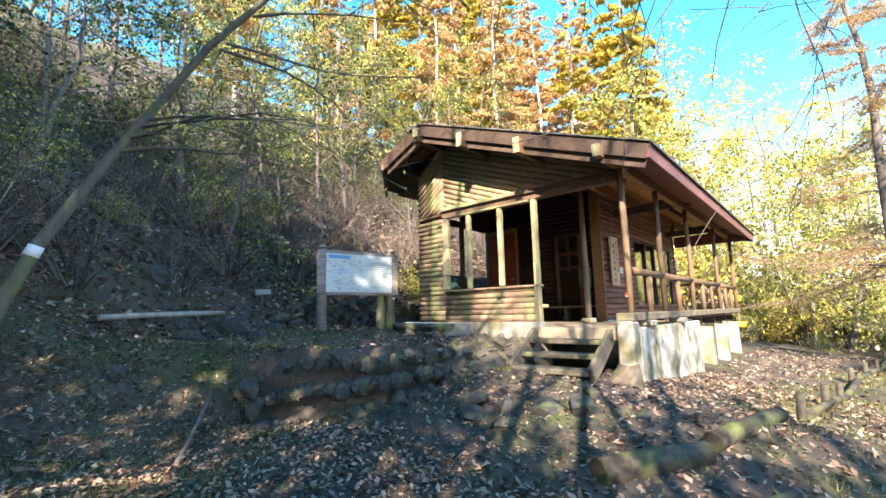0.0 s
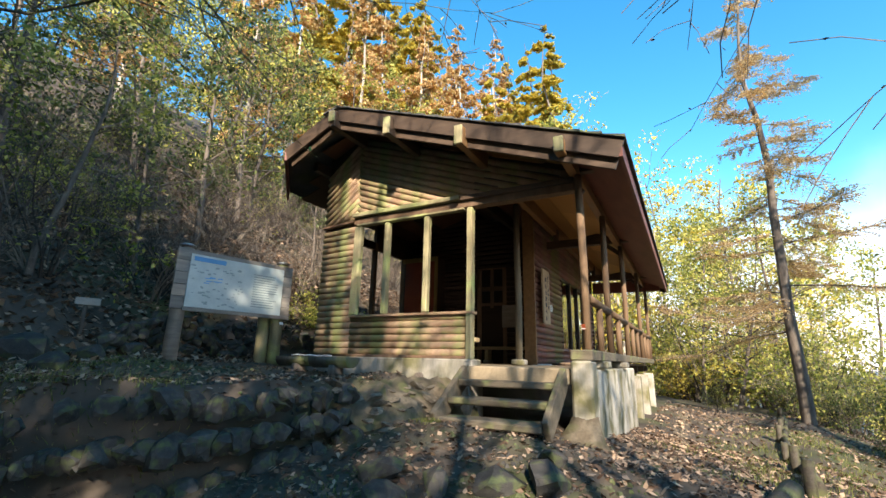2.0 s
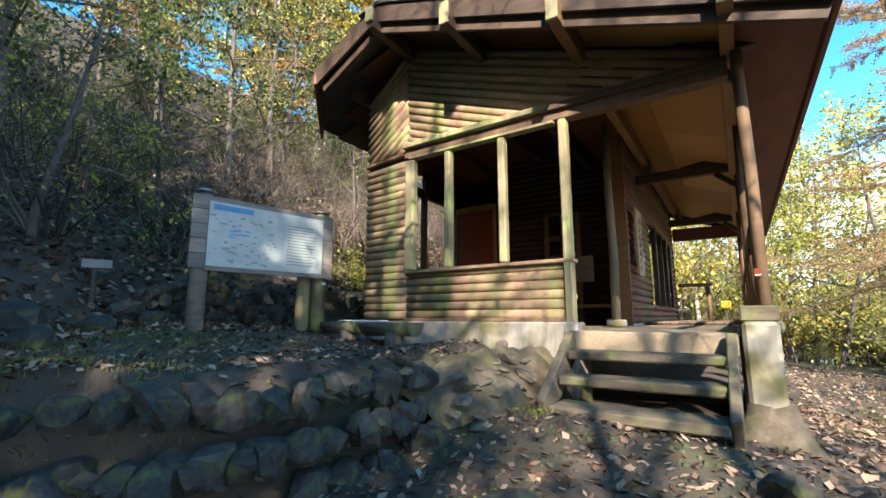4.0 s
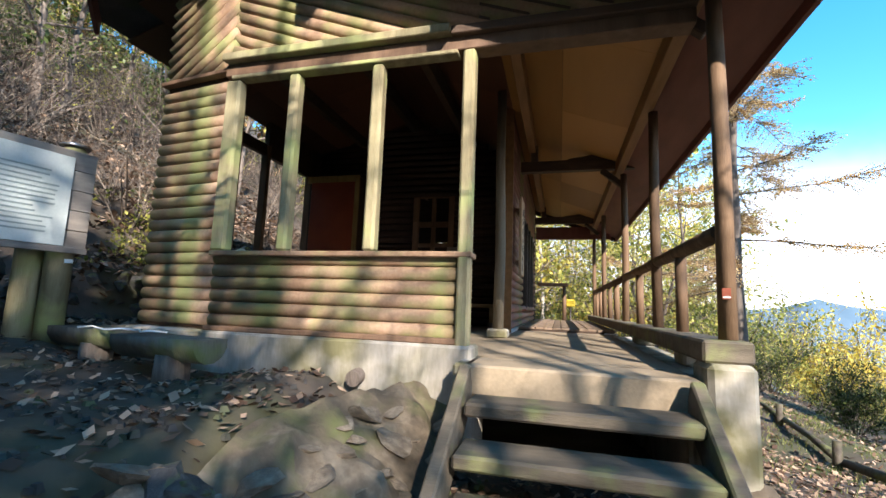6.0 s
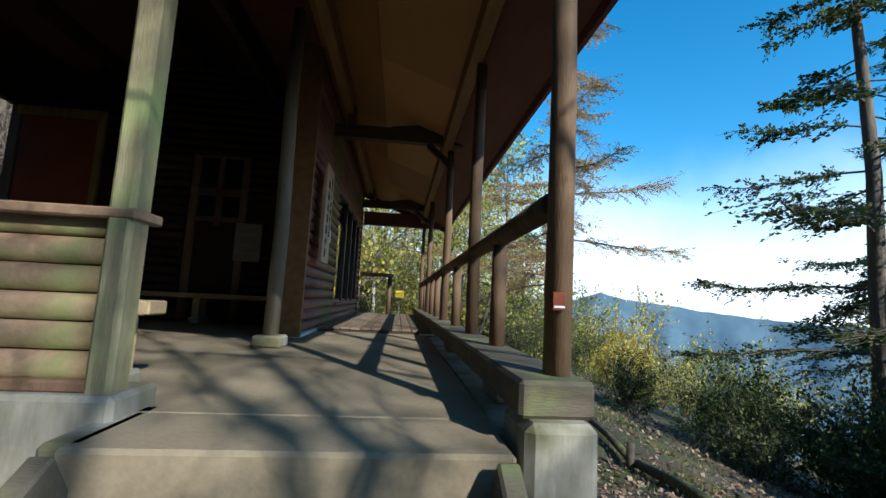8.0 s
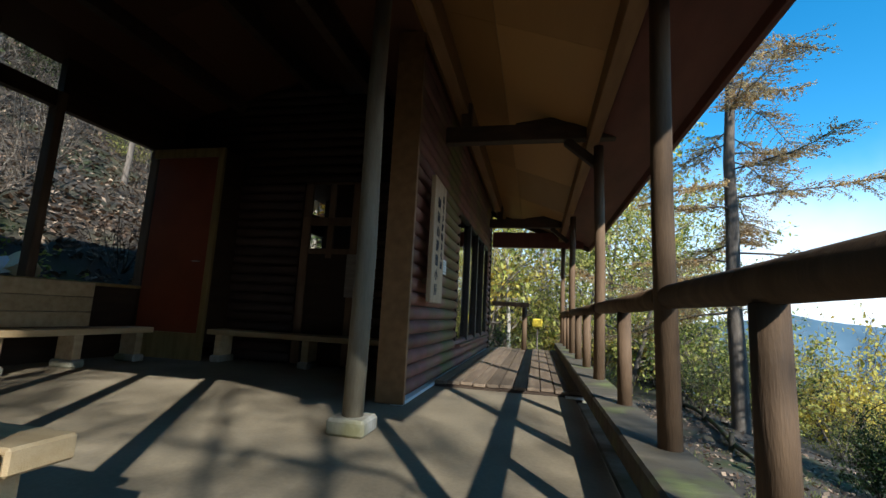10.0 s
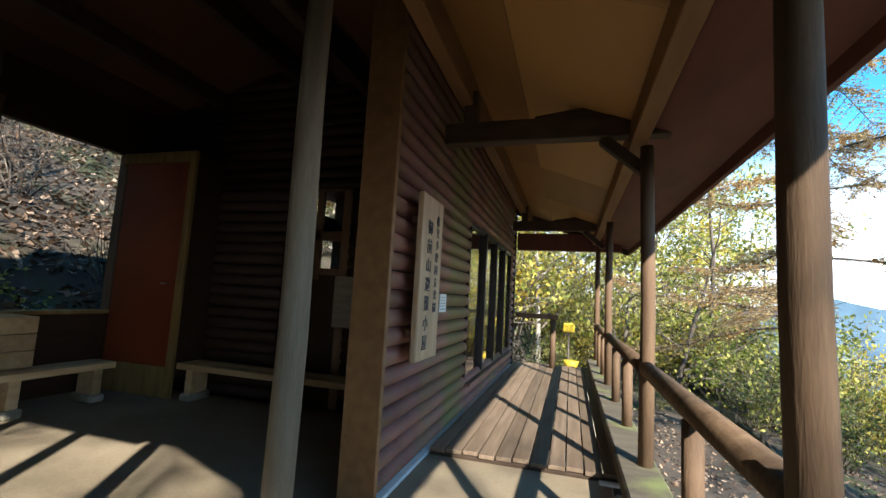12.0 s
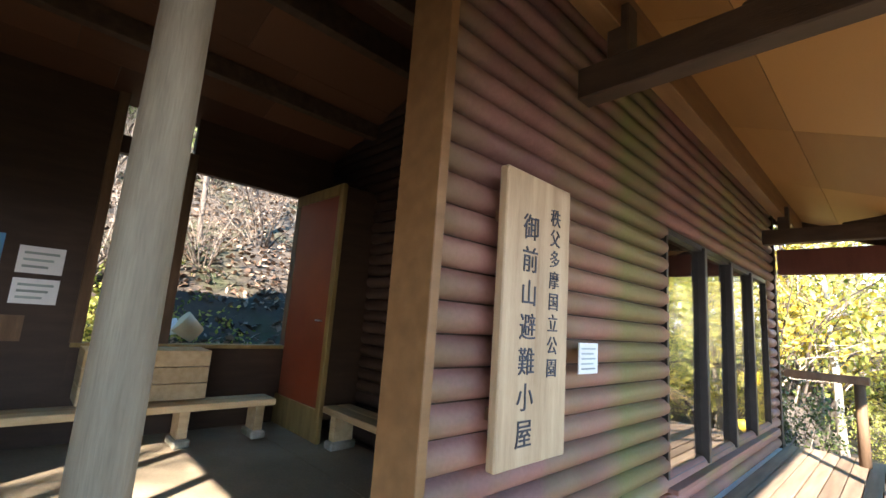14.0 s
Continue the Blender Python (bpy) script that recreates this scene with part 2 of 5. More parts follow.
M["yellow_sign"] = material("yellow sign plate", [(0.62, 0.42, 0.03), (0.75, 0.52, 0.05)], 0.5, 6, bump=0)
M["metal"] = material("dull steel", [(0.35, 0.35, 0.35), (0.5, 0.5, 0.5)], 0.35, 12, bump=0.1, metal=0.9)
M["sash"] = material("black window frame", [(0.02, 0.018, 0.016), (0.035, 0.03, 0.028)], 0.4, 8, bump=0.05)
M["shingle"] = material("dark roof shingles", [(0.04, 0.04, 0.042), (0.07, 0.068, 0.066), (0.12, 0.11, 0.10)], 0.85, 3, bump=0.5, fine=30, moss=(0.08, 0.09, 0.035), moss_at=0.6)
# forest ridge colours with the blue haze of distance mixed in
M["mountain"] = material("forested ridge with haze in its colour", [(0.055, 0.10, 0.135), (0.085, 0.14, 0.185), (0.13, 0.19, 0.235)], 0.95, 0.006, bump=0, fine=0.03, vary=0)
M["needle_far"] = material("far wooded slope", [(0.05, 0.06, 0.02), (0.10, 0.09, 0.03), (0.20, 0.13, 0.05)], 0.95, 0.08, bump=0.4, fine=0.6, vary=0)

glass = bpy.data.materials.new("window glass")
glass.use_nodes = True
g_n = glass.node_tree
gb = g_n.nodes["Principled BSDF"]
gb.inputs["Base Color"].default_value = (0.95, 1.0, 0.98, 1)
gb.inputs["Roughness"].default_value = 0.02
gb.inputs["Transmission Weight"].default_value = 1.0
gb.inputs["IOR"].default_value = 2.4


# ---- building helpers ----
def cube(bm, x0, x1, y0, y1, z0, z1, bevel=0.0, m=None):
    r = bmesh.ops.create_cube(bm, size=1.0)
    vs = r["verts"]
    bmesh.ops.scale(bm, vec=(abs(x1 - x0), abs(y1 - y0), abs(z1 - z0)), verts=vs)
    bmesh.ops.translate(bm, vec=((x0 + x1) / 2, (y0 + y1) / 2, (z0 + z1) / 2), verts=vs)
    if bevel:
        es = list({e for v in vs for e in v.link_edges})
        r2 = bmesh.ops.bevel(bm, geom=es, offset=bevel, segments=1, affect="EDGES", profile=0.5)
        vs = list({v for f in r2["faces"] for v in f.verts} | {v for v in vs if v.is_valid})
    if m is not None:
        bmesh.ops.transform(bm, matrix=m, verts=vs)
    return vs


def bar(bm, a, b, w, h, bevel=0.008):
    """A beam from a to b, w wide and h high."""
    a, b = Vector(a), Vector(b)
    d = b - a
    q = d.to_track_quat("X", "Z").to_matrix().to_4x4()
    cube(bm, 0, d.length, -w / 2, w / 2, -h / 2, h / 2, bevel, Matrix.Translation(a) @ q)


def round_bar(bm, pts, radii, sides=12):
    """A tapered round timber through points."""
    rings = []
    pts = [Vector(p) for p in pts]
    for k, p in enumerate(pts):
        d = (pts[min(k + 1, len(pts) - 1)] - pts[max(k - 1, 0)]).normalized()
        u = d.orthogonal().normalized() if abs(d.z) < 0.99 else Vector((1, 0, 0))
        if abs(d.z) >= 0.9:
            u = Vector((1, 0, 0)) - d * d.x
            u.normalize()
        v = d.cross(u)
        rings.append([bm.verts.new(p + (u * math.cos(2 * math.pi * s / sides) + v * math.sin(2 * math.pi * s / sides)) * radii[k]) for s in range(sides)])
    for r0, r1 in zip(rings, rings[1:]):
        for s in range(sides):
            f = bm.faces.new((r0[s], r0[(s + 1) % sides], r1[(s + 1) % sides], r1[s]))
            f.smooth = True
    bm.faces.new(list(reversed(rings[0])))
    bm.faces.new(rings[-1])


def part(name, bm, mat, parent=None, label=""):
    """Links a bmesh as one mesh object, under parent if given."""
    me = bpy.data.meshes.new(name)
    bmesh.ops.recalc_face_normals(bm, faces=bm.faces[:])
    bm.to_mesh(me)
    bm.free()
    me.materials.append(mat)
    ob = new(name, me)
    if parent is not None:
        ob.parent = parent
    if label:
        tagged(ob, label)
    return ob


def thing(name, label, category, at=(0, 0, 0), group="", kind=""):
    ob = new(name)
    ob.location = at
    return tagged(ob, label, category, group, kind)


def raw(name, verts, faces, mat, parent=None, smooth=False):
    me = bpy.data.meshes.new(name)
    me.from_pydata(verts, [], faces)
    me.materials.append(mat)
    if smooth:
        me.polygons.foreach_set("use_smooth", [True] * len(me.polygons))
    ob = new(name, me)
    if parent is not None:
        ob.parent = parent
    return ob


def box_thing(name, label, category, mat, x0, x1, y0, y1, z0, z1, bevel=0.01, kind="", group=""):
    bm = bmesh.new()
    cube(bm, x0, x1, y0, y1, z0, z1, bevel)
    return tagged(part(name, bm, mat), label, category, group, kind)


LOGS = {}


def log_piece(parent, mat, p, angle, length, r, pitch):
    """One rounded siding log of that length, its back on p, facing the side that angle names."""
    key = (round(length, 3), r, pitch)
    if key not in LOGS:
        n = 7
        prof = [(-0.05, -pitch / 2)] + [(r * math.cos(a) - 0.012, pitch / 2 * math.sin(a) * 0.985) for a in [(-0.5 + k / (n - 1)) * math.pi for k in range(n)]] + [(-0.05, pitch / 2)]
        vs = [(0, -x, z) for x, z in prof] + [(length, -x, z) for x, z in prof]
        c = len(prof)
        fs = [(k, k + 1, c + k + 1, c + k) for k in range(c - 1)] + [tuple(range(c - 1, -1, -1)), tuple(range(c, 2 * c))]
        me = bpy.data.meshes.new("log")
        me.from_pydata(vs, [], fs)
        me.polygons.foreach_set("use_smooth", [1 <= i < c - 2 for i in range(len(fs))])
        LOGS[key] = me
    me = LOGS[key]
    if not me.materials:
        me.materials.append(mat)
    elif me.materials[0] != mat:
        LOGS[key + (mat.name,)] = LOGS.get(key + (mat.name,)) or me.copy()
        me = LOGS[key + (mat.name,)]
        me.materials[0] = mat
    ob = new("log", me)
    ob.parent = parent
    ob.matrix_basis = Matrix.Translation(p) @ Matrix.Rotation(radians(angle), 4, "Z")
    return ob


# ---- terrain ----
def lerp(x, xs, ys):
    return float(np.interp(x, xs, ys))


def smooth(a):
    a = min(1.0, max(0.0, a))
    return a * a * (3 - 2 * a)


# line of the terrace edge
EDGE_Y = [-10, 0, 2.5, 4.2, 4.8, 5.3, 5.8, 6.4, 7, 7.6, 8.2, 8.9, 30]
EDGE_X = [-5.0, -5.2, -6.0, -6.6, -6.4, -5.8, -5.48, -5.25, -5.15, -5.07, -4.9, -4.68, -4.68]


def ground_z(x, y):
    path = lerp(y, [-30, -5, 0, 1.6, 3.2, 5, 6.4, 7.6, 9, 12, 20, 30, 60, 200], [1.0, 0.2, 0.02, -0.03, -0.2, -0.08, 0.18, 0.42, 0.3, 0.05, -0.1, -0.4, -3, -30])
    z = path - 0.15 * max(0.0, min(2.2, x + 3.2))
    # valley side
    xe = lerp(y, [-10, 0, 4, 7, 9, 14, 20, 40], [2.0, 1.2, -0.6, -1.0, -0.6, -0.1, 0.8, 3.0])
    if x > xe:
        d = x - xe
        z -= 0.28 * min(d, 50) * smooth(d / 1.2) + 0.004 * min(d, 50) ** 2 + 0.5 * max(0.0, d - 50)
        z = max(z, -260)
    # terrace and bank towards the hill
    xt = lerp(y, EDGE_Y, EDGE_X)
    w = lerp(y, [0, 3, 5, 7.6, 8.4], [4.0, 2.5, 0.35, 0.4, 0.8])
    if x < xt:
        d = xt - x
        top = lerp(y, [-10, 3, 5, 9], [1.5, 1.1, 0.92, 0.9])
        z = z + (top - z) * smooth(d / w) + 0.03 * d
        # the hill
        xh = lerp(y, [-10, 2, 5, 8, 11, 30], [-6.8, -7.6, -9.0, -9.7, -9.8, -9.8])
        if x < xh:
            h = xh - x
            z += 0.62 * h * smooth(h / 2.0) if h < 45 else 0.62 * 45 + 0.25 * (h - 45)
            if y > 9:
                z += 0.75 * smooth(h / 0.25) * smooth((y - 9) / 1.5)
    n = noise.noise((x * 0.35, y * 0.35, 0)) * 0.14 + noise.noise((x * 1.3, y * 1.3, 4)) * 0.06 + noise.noise((x * 4, y * 4, 9)) * 0.022
    on_path = smooth(1 - abs(x + 1.6) / 1.6) * smooth((y - 6) / 2)
    z += n * (1 - 0.6 * on_path) + (0.5 * noise.noise((x * 0.12, y * 0.12, 2)) if x < -11 else 0)
    if -9.3 < x < -2.75 and 8.85 < y < 20:
        z = min(z, 0.75)
    return z


def axis(core0, core1, step, far):
    a = list(np.arange(core0, core1, step))
    s, v = step, core1
    while v < far:
        a.append(v)
        s *= 1.18
        v += s
    a.append(far)
    s, v, left = step, core0, []
    while v > -far:
        s *= 1.18
        v -= s
        left.append(v)
    return np.array(left[::-1] + a)


gx, gy = axis(-13, 4, 0.13, 2500), axis(-1, 19, 0.13, 2500)
gv = [(float(x), float(y), ground_z(float(x), float(y))) for y in gy for x in gx]
W = len(gx)
gf = [(j * W + i, j * W + i + 1, (j + 1) * W + i + 1, (j + 1) * W + i) for j in range(len(gy) - 1) for i in range(W - 1)]
ground = tagged(raw("ground", gv, gf, M["dirt"], smooth=True), "brown dirt and gravel forest ground with moss patches", "ground", kind="structure")


# ---- the hut ----
FLOOR = 1.1
GY, GX1 = 9.03, -4.5
REAR, WALLX = -9.06, -4.5
BEND_X = -6.87
RIDGE_X, RIDGE_Z, PITCH = -6.8, 5.6, 0.372
EAVE_X = -2.1
Y0, Y1 = 8.19, 19.8


def roof_z(x):
    return RIDGE_Z - (PITCH * (x - RIDGE_X) if x > RIDGE_X else 0.3 * (RIDGE_X - x))


# concrete base and floor
floor = thing("floor", "dusty tan concrete floor of the open porch room", "floor", kind="structure")
bm = bmesh.new()
cube(bm, REAR, -2.98, 9.1, 13.46, FLOOR - 0.2, FLOOR, 0.01)
cube(bm, REAR, WALLX - 0.1, 13.46, 14.4, FLOOR - 0.2, FLOOR)
cube(bm, -4.42, -2.98, 8.66, 9.1, FLOOR - 0.2, FLOOR, 0.015)
part("slab", bm, M["slab"], floor)
base = thing("foundation", "streaked pale concrete foundation under the hut", "foundation", kind="structure")
bm = bmesh.new()
cube(bm, BEND_X, -4.42, 8.93, 9.25, -0.4, 1.19, 0.02)
cube(bm, -7.78, BEND_X - 0.003, 9.0, 9.3, -0.4, 1.19, 0.02)
cube(bm, -4.5, -4.36, 8.7, 9.2, -0.4, 1.1, 0.02)
part("front_plinth", bm, M["concrete"], base)
bm = bmesh.new()
cube(bm, -2.95, -2.69, 8.66, 8.997, -0.4, 1.2, 0.03)
part("pier", bm, M["concrete"], base)
bm = bmesh.new()
cube(bm, -2.98, -2.69, 9.0, 13.3, -0.4, 1.09, 0.02)
part("side_plinth", bm, M["concrete"], base)
bm = bmesh.new()
for y in (14.6, 16.6, 18.7):
    cube(bm, -3.0, -2.7, y, y + 0.3, -0.5, 0.9, 0.03)
part("deck_pier", bm, M["concrete"], base)

# front wall with three open window bays, bent back slightly beside the first window post
wall_front = thing("wall_front", "mossy log sided front wall with an open window bay", "wall", kind="structure")
P1 = 0.112
BEND = Vector((-6.86, GY + 0.02, 0))
BACK = Vector((-0.99, 0.13, 0)).normalized()
BACK_L = 0.93
HEAD = 3.66


def gable_log(p, d, length):
    """A siding log of the gable that runs along d from p, parallel to the roof slope."""
    ob = log_piece(wall_front, M["log_front"], (0, 0, 0), 0, length, 0.045, P1)
    d = d.normalized()
    face = Vector((0, 0, 1)).cross(d).normalized()
    ob.matrix_basis = Matrix.Translation(p) @ Matrix((d, face, d.cross(face))).transposed().to_4x4()
    return ob


turn = math.degrees(math.atan2(-BACK.y, -BACK.x))
z = 1.225 + P1 / 2
while z < HEAD - 0.05:
    end = BEND + BACK * BACK_L
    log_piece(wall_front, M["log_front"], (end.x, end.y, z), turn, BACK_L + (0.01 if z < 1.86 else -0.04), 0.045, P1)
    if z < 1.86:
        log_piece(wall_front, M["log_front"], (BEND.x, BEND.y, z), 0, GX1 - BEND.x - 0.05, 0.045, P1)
    z += P1
GABLE_END = -2.84
L_SLOPE = 0.62
for k in range(26):
    # towards the eave over the porch
    step = P1 * math.hypot(1, PITCH)
    zc = roof_z(BEND.x) - 0.26 - k * step
    run = min(GABLE_END - BEND.x, (zc - HEAD - 0.02) / PITCH)
    if run > 0.12:
        gable_log(Vector((BEND.x - 0.01, BEND.y, zc)), Vector((1, 0, -PITCH)), run * math.hypot(1, PITCH))
    # over the bent part of the wall
    zc = roof_z(BEND.x) - 0.3 - k * P1 * math.hypot(1, L_SLOPE)
    run = min(BACK_L, (zc - HEAD - 0.02) / L_SLOPE)
    if run > 0.08:
        far = BEND + BACK * run + Vector((0, 0, zc - L_SLOPE * run))
        near = BEND + Vector((0, 0, zc))
        gable_log(far, near - far, (near - far).length + 0.02)
bm = bmesh.new()
cube(bm, BEND.x, GX1 - 0.02, GY + 0.03, GY + 0.11, 1.2, 1.86)
cube(bm, 0, BACK_L - 0.02, 0.012, 0.09, 1.2, 3.62, 0, Matrix.Translation(BEND + BACK * (BACK_L - 0.01)) @ Matrix.Rotation(radians(turn), 4, "Z"))
part("lining", bm, M["inside"], wall_front)
for corners in (((BEND.x, BEND.y), (GABLE_END, BEND.y)), ((BEND.x, BEND.y), ((BEND + BACK * BACK_L).x, (BEND + BACK * BACK_L).y))):
    bm = bmesh.new()
    (xa, ya), (xb, yb) = corners
    v = [bm.verts.new(p) for p in ((xa, ya + 0.012, 3.62), (xb, yb + 0.012, 3.62), (xb, yb + 0.012, roof_z(xb) - 0.19), (xa, ya + 0.012, roof_z(xa) - 0.19))]
    f = bm.faces.new(v)
    r = bmesh.ops.extrude_face_region(bm, geom=[f])
    bmesh.ops.translate(bm, vec=(0, 0.08, 0), verts=[e for e in r["geom"] if isinstance(e, bmesh.types.BMVert)])
    part("gable_lining", bm, M["inside"], wall_front)
for name, mat, args in (("window_sill", "log_front", (BEND.x, -4.44, GY - 0.07, GY + 0.13, 1.855, 1.90)),
                        # one weather board in two tones: pale sunlit run, then dark shadowed run
                        ("weather_board", "post_pale", (BEND.x - 0.02, -4.66, GY - 0.13, GY - 0.012, 3.70, 3.775)),
                        ("weather_board", "beam", (-4.655, GABLE_END, GY - 0.11, GY - 0.012, 3.685, 3.76)),
                        ("lintel", "post", (BEND.x - 0.03, GABLE_END, GY - 0.05, GY + 0.12, 3.575, 3.698)),
                        # thin strip under the lintel, pale to paint its sunlit edge
                        ("lower_lintel", "post_pale", (BEND.x + 0.06, -4.6, GY - 0.075, GY + 0.05, 3.535, 3.572)),
                        ("drip_board", "post", (BEND.x, GX1 + 0.03, GY - 0.05, GY + 0.06, 1.19, 1.235))):
    bm = bmesh.new()
    cube(bm, *args, 0.008)
    part(name, bm, M[mat], wall_front)
bm = bmesh.new()
bar(bm, BEND + Vector((0, -0.025, 3.655)), BEND + BACK * (BACK_L + 0.02) + Vector((0, -0.025, 3.655)), 0.09, 0.04, 0.005)
part("drip_strip", bm, M["post"], wall_front)
for x, s, mat in ((-6.79, 0.08, "post_pale"), (-6.13, 0.052, "post_pale"), (-5.31, 0.052, "post_pale")):
    bm = bmesh.new()
    cube(bm, x - s, x + s, GY - 0.06, GY + 0.06, 1.9, 3.535, 0.022)
    part("window_post", bm, M[mat], wall_front)
bm = bmesh.new()
cube(bm, -4.555, -4.455, GY - 0.065, GY + 0.07, 1.1, 3.57, 0.018)
part("end_post", bm, M["post_pale"], wall_front)

# chamfered and rear walls
wall_left = thing("wall_left", "plain brown boarded rear corner wall with notices", "wall", kind="structure")
for a, b in (((-7.8, GY + 0.24, 0), (REAR, 10.6, 0)),):
    d = Vector(b) - Vector(a)
    bm = bmesh.new()
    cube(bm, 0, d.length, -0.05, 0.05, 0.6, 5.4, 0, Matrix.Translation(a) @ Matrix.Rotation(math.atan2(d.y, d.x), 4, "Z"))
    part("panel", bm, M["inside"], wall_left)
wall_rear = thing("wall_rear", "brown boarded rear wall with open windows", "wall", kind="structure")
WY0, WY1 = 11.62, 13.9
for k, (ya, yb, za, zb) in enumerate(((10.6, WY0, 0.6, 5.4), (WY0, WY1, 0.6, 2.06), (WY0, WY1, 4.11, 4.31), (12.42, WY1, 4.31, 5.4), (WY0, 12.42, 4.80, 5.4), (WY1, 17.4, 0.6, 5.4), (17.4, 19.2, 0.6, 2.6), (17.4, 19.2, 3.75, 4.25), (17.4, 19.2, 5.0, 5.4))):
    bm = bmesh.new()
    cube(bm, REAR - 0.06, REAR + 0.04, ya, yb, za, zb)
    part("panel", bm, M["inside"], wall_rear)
for y, zt in ((WY0 + 0.04, 4.8), (12.42, 4.31), (WY1 - 0.03, 4.11)):
    bm = bmesh.new()
    cube(bm, REAR - 0.07, REAR + 0.07, y - 0.05, y + 0.05, 2.06, zt, 0.008)
    part("mullion", bm, M["post_warm"], wall_rear)
bm = bmesh.new()
cube(bm, REAR - 0.08, REAR + 0.1, WY0, WY1, 2.03, 2.075, 0.006)
part("window_sill", bm, M["trim"], wall_rear)

# cabin front wall, recessed behind the wing of the long wall
CY = 14.3
# logs here carry the porch shade in their colour
wall_cabin = thing("wall_cabin", "log sided cabin wall in shade tone under the open porch", "wall", kind="structure")
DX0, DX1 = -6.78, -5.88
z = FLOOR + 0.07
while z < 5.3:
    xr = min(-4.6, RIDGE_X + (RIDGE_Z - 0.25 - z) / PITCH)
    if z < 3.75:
        log_piece(wall_cabin, M["log_shade"], (REAR + 0.05, CY, z), 0, DX0 - REAR - 0.05, 0.055, 0.138)
        log_piece(wall_cabin, M["log_shade"], (DX1, CY, z), 0, -4.6 - DX1, 0.055, 0.138)
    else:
        log_piece(wall_cabin, M["log_shade"], (REAR + 0.05, CY, z), 0, xr - REAR - 0.05, 0.055, 0.138)
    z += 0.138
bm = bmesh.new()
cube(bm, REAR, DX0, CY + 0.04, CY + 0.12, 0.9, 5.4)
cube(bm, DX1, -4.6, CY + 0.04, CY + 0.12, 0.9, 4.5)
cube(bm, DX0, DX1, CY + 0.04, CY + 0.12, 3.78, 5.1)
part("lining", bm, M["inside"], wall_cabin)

# long side wall with the name board and the big window
wall_side = thing("wall_side", "brown log sided long wall stained green", "wall", kind="structure")
P2 = 0.138
WB0, WB1, WZ0, WZ1 = 14.87, 18.65, 1.485, 3.42
SY1 = 19.2
z = FLOOR + 0.03 + P2 / 2
while z < 4.75:
    if WZ0 < z < WZ1:
        for a, b in ((12.34, WB0), (WB1, SY1)):
            log_piece(wall_side, M["log"], (WALLX - 0.068, a, z), 90, b - a, 0.072, P2)
    else:
        log_piece(wall_side, M["log"], (WALLX - 0.068, 12.34, z), 90, SY1 - 12.34, 0.072, P2)
    z += P2
bm = bmesh.new()
for ya, yb, za, zb in ((12.34, WB0, 0.9, 4.6), (WB1, SY1, 0.9, 4.6), (WB0, WB1, 0.9, WZ0), (WB0, WB1, WZ1, 4.6)):
    cube(bm, WALLX - 0.2, WALLX - 0.07, ya, yb, za, zb)
part("lining", bm, M["inside"], wall_side)
bm = bmesh.new()
cube(bm, WALLX - 0.24, WALLX + 0.02, 12.29, 12.34, FLOOR + 0.01, 4.6, 0.004)
part("end_board", bm, M["purlin"], wall_side)
bm = bmesh.new()
cube(bm, WALLX - 0.1, WALLX + 0.01, 12.3, SY1, FLOOR, FLOOR + 0.03, 0.003)
part("flashing", bm, M["pale_paint"], wall_side)
bm = bmesh.new()
cube(bm, REAR, WALLX, SY1, SY1 + 0.12, 0.6, 1.9)
cube(bm, REAR, -7.6, SY1, SY1 + 0.12, 1.9, 5.4)
cube(bm, -7.6, -6.5, SY1, SY1 + 0.12, 3.5, 5.2)
cube(bm, -6.5, -5.9, SY1, SY1 + 0.12, 1.9, 4.7)
cube(bm, -5.9, -4.9, SY1, SY1 + 0.12, 3.5, 4.7)
cube(bm, -4.9, WALLX, SY1, SY1 + 0.12, 1.9, 4.5)
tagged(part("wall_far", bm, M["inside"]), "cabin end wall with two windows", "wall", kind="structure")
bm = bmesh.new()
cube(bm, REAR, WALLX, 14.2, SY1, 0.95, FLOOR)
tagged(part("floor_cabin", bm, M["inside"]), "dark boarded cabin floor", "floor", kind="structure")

window_1 = thing("window_1", "wide glazed window with black mullions", "window", kind="structure")
bm = bmesh.new()
cube(bm, WALLX - 0.1, WALLX - 0.02, WB0, WB1, WZ0 - 0.02, WZ0 + 0.03)
cube(bm, WALLX - 0.1, WALLX - 0.02, WB0, WB1, WZ1 - 0.03, WZ1 + 0.02)
for y in (WB0, WB1):
    cube(bm, WALLX - 0.1, WALLX - 0.02, y - 0.02, y + 0.02, WZ0, WZ1)
part("window_frame", bm, M["sash"], window_1)
N_PANE = 4
for k in range(N_PANE):
    ya = WB0 + (WB1 - WB0) * k / N_PANE
    yb = WB0 + (WB1 - WB0) * (k + 1) / N_PANE
    bm = bmesh.new()
    cube(bm, WALLX - 0.062, WALLX - 0.056, ya + 0.03, yb - 0.03, WZ0 + 0.03, WZ1 - 0.03)
    ob = part("pane", bm, glass, window_1)
    ob.visible_shadow = False
    if k:
        bm = bmesh.new()
        cube(bm, WALLX - 0.11, WALLX + 0.005, ya - 0.035, ya + 0.035, WZ0, WZ1, 0.006)
        part("mullion", bm, M["sash"], window_1)
bm = bmesh.new()
cube(bm, WALLX - 0.1, WALLX + 0.06, WB0 - 0.05, WB1 + 0.05, WZ0 - 0.05, WZ0 - 0.015, 0.005)
part("window_sill", bm, M["log"], window_1)

# ---- roof and ceiling ----
roof = thing("roof", "dark shingled low gable roof with red brown fascia", "roof", kind="structure")


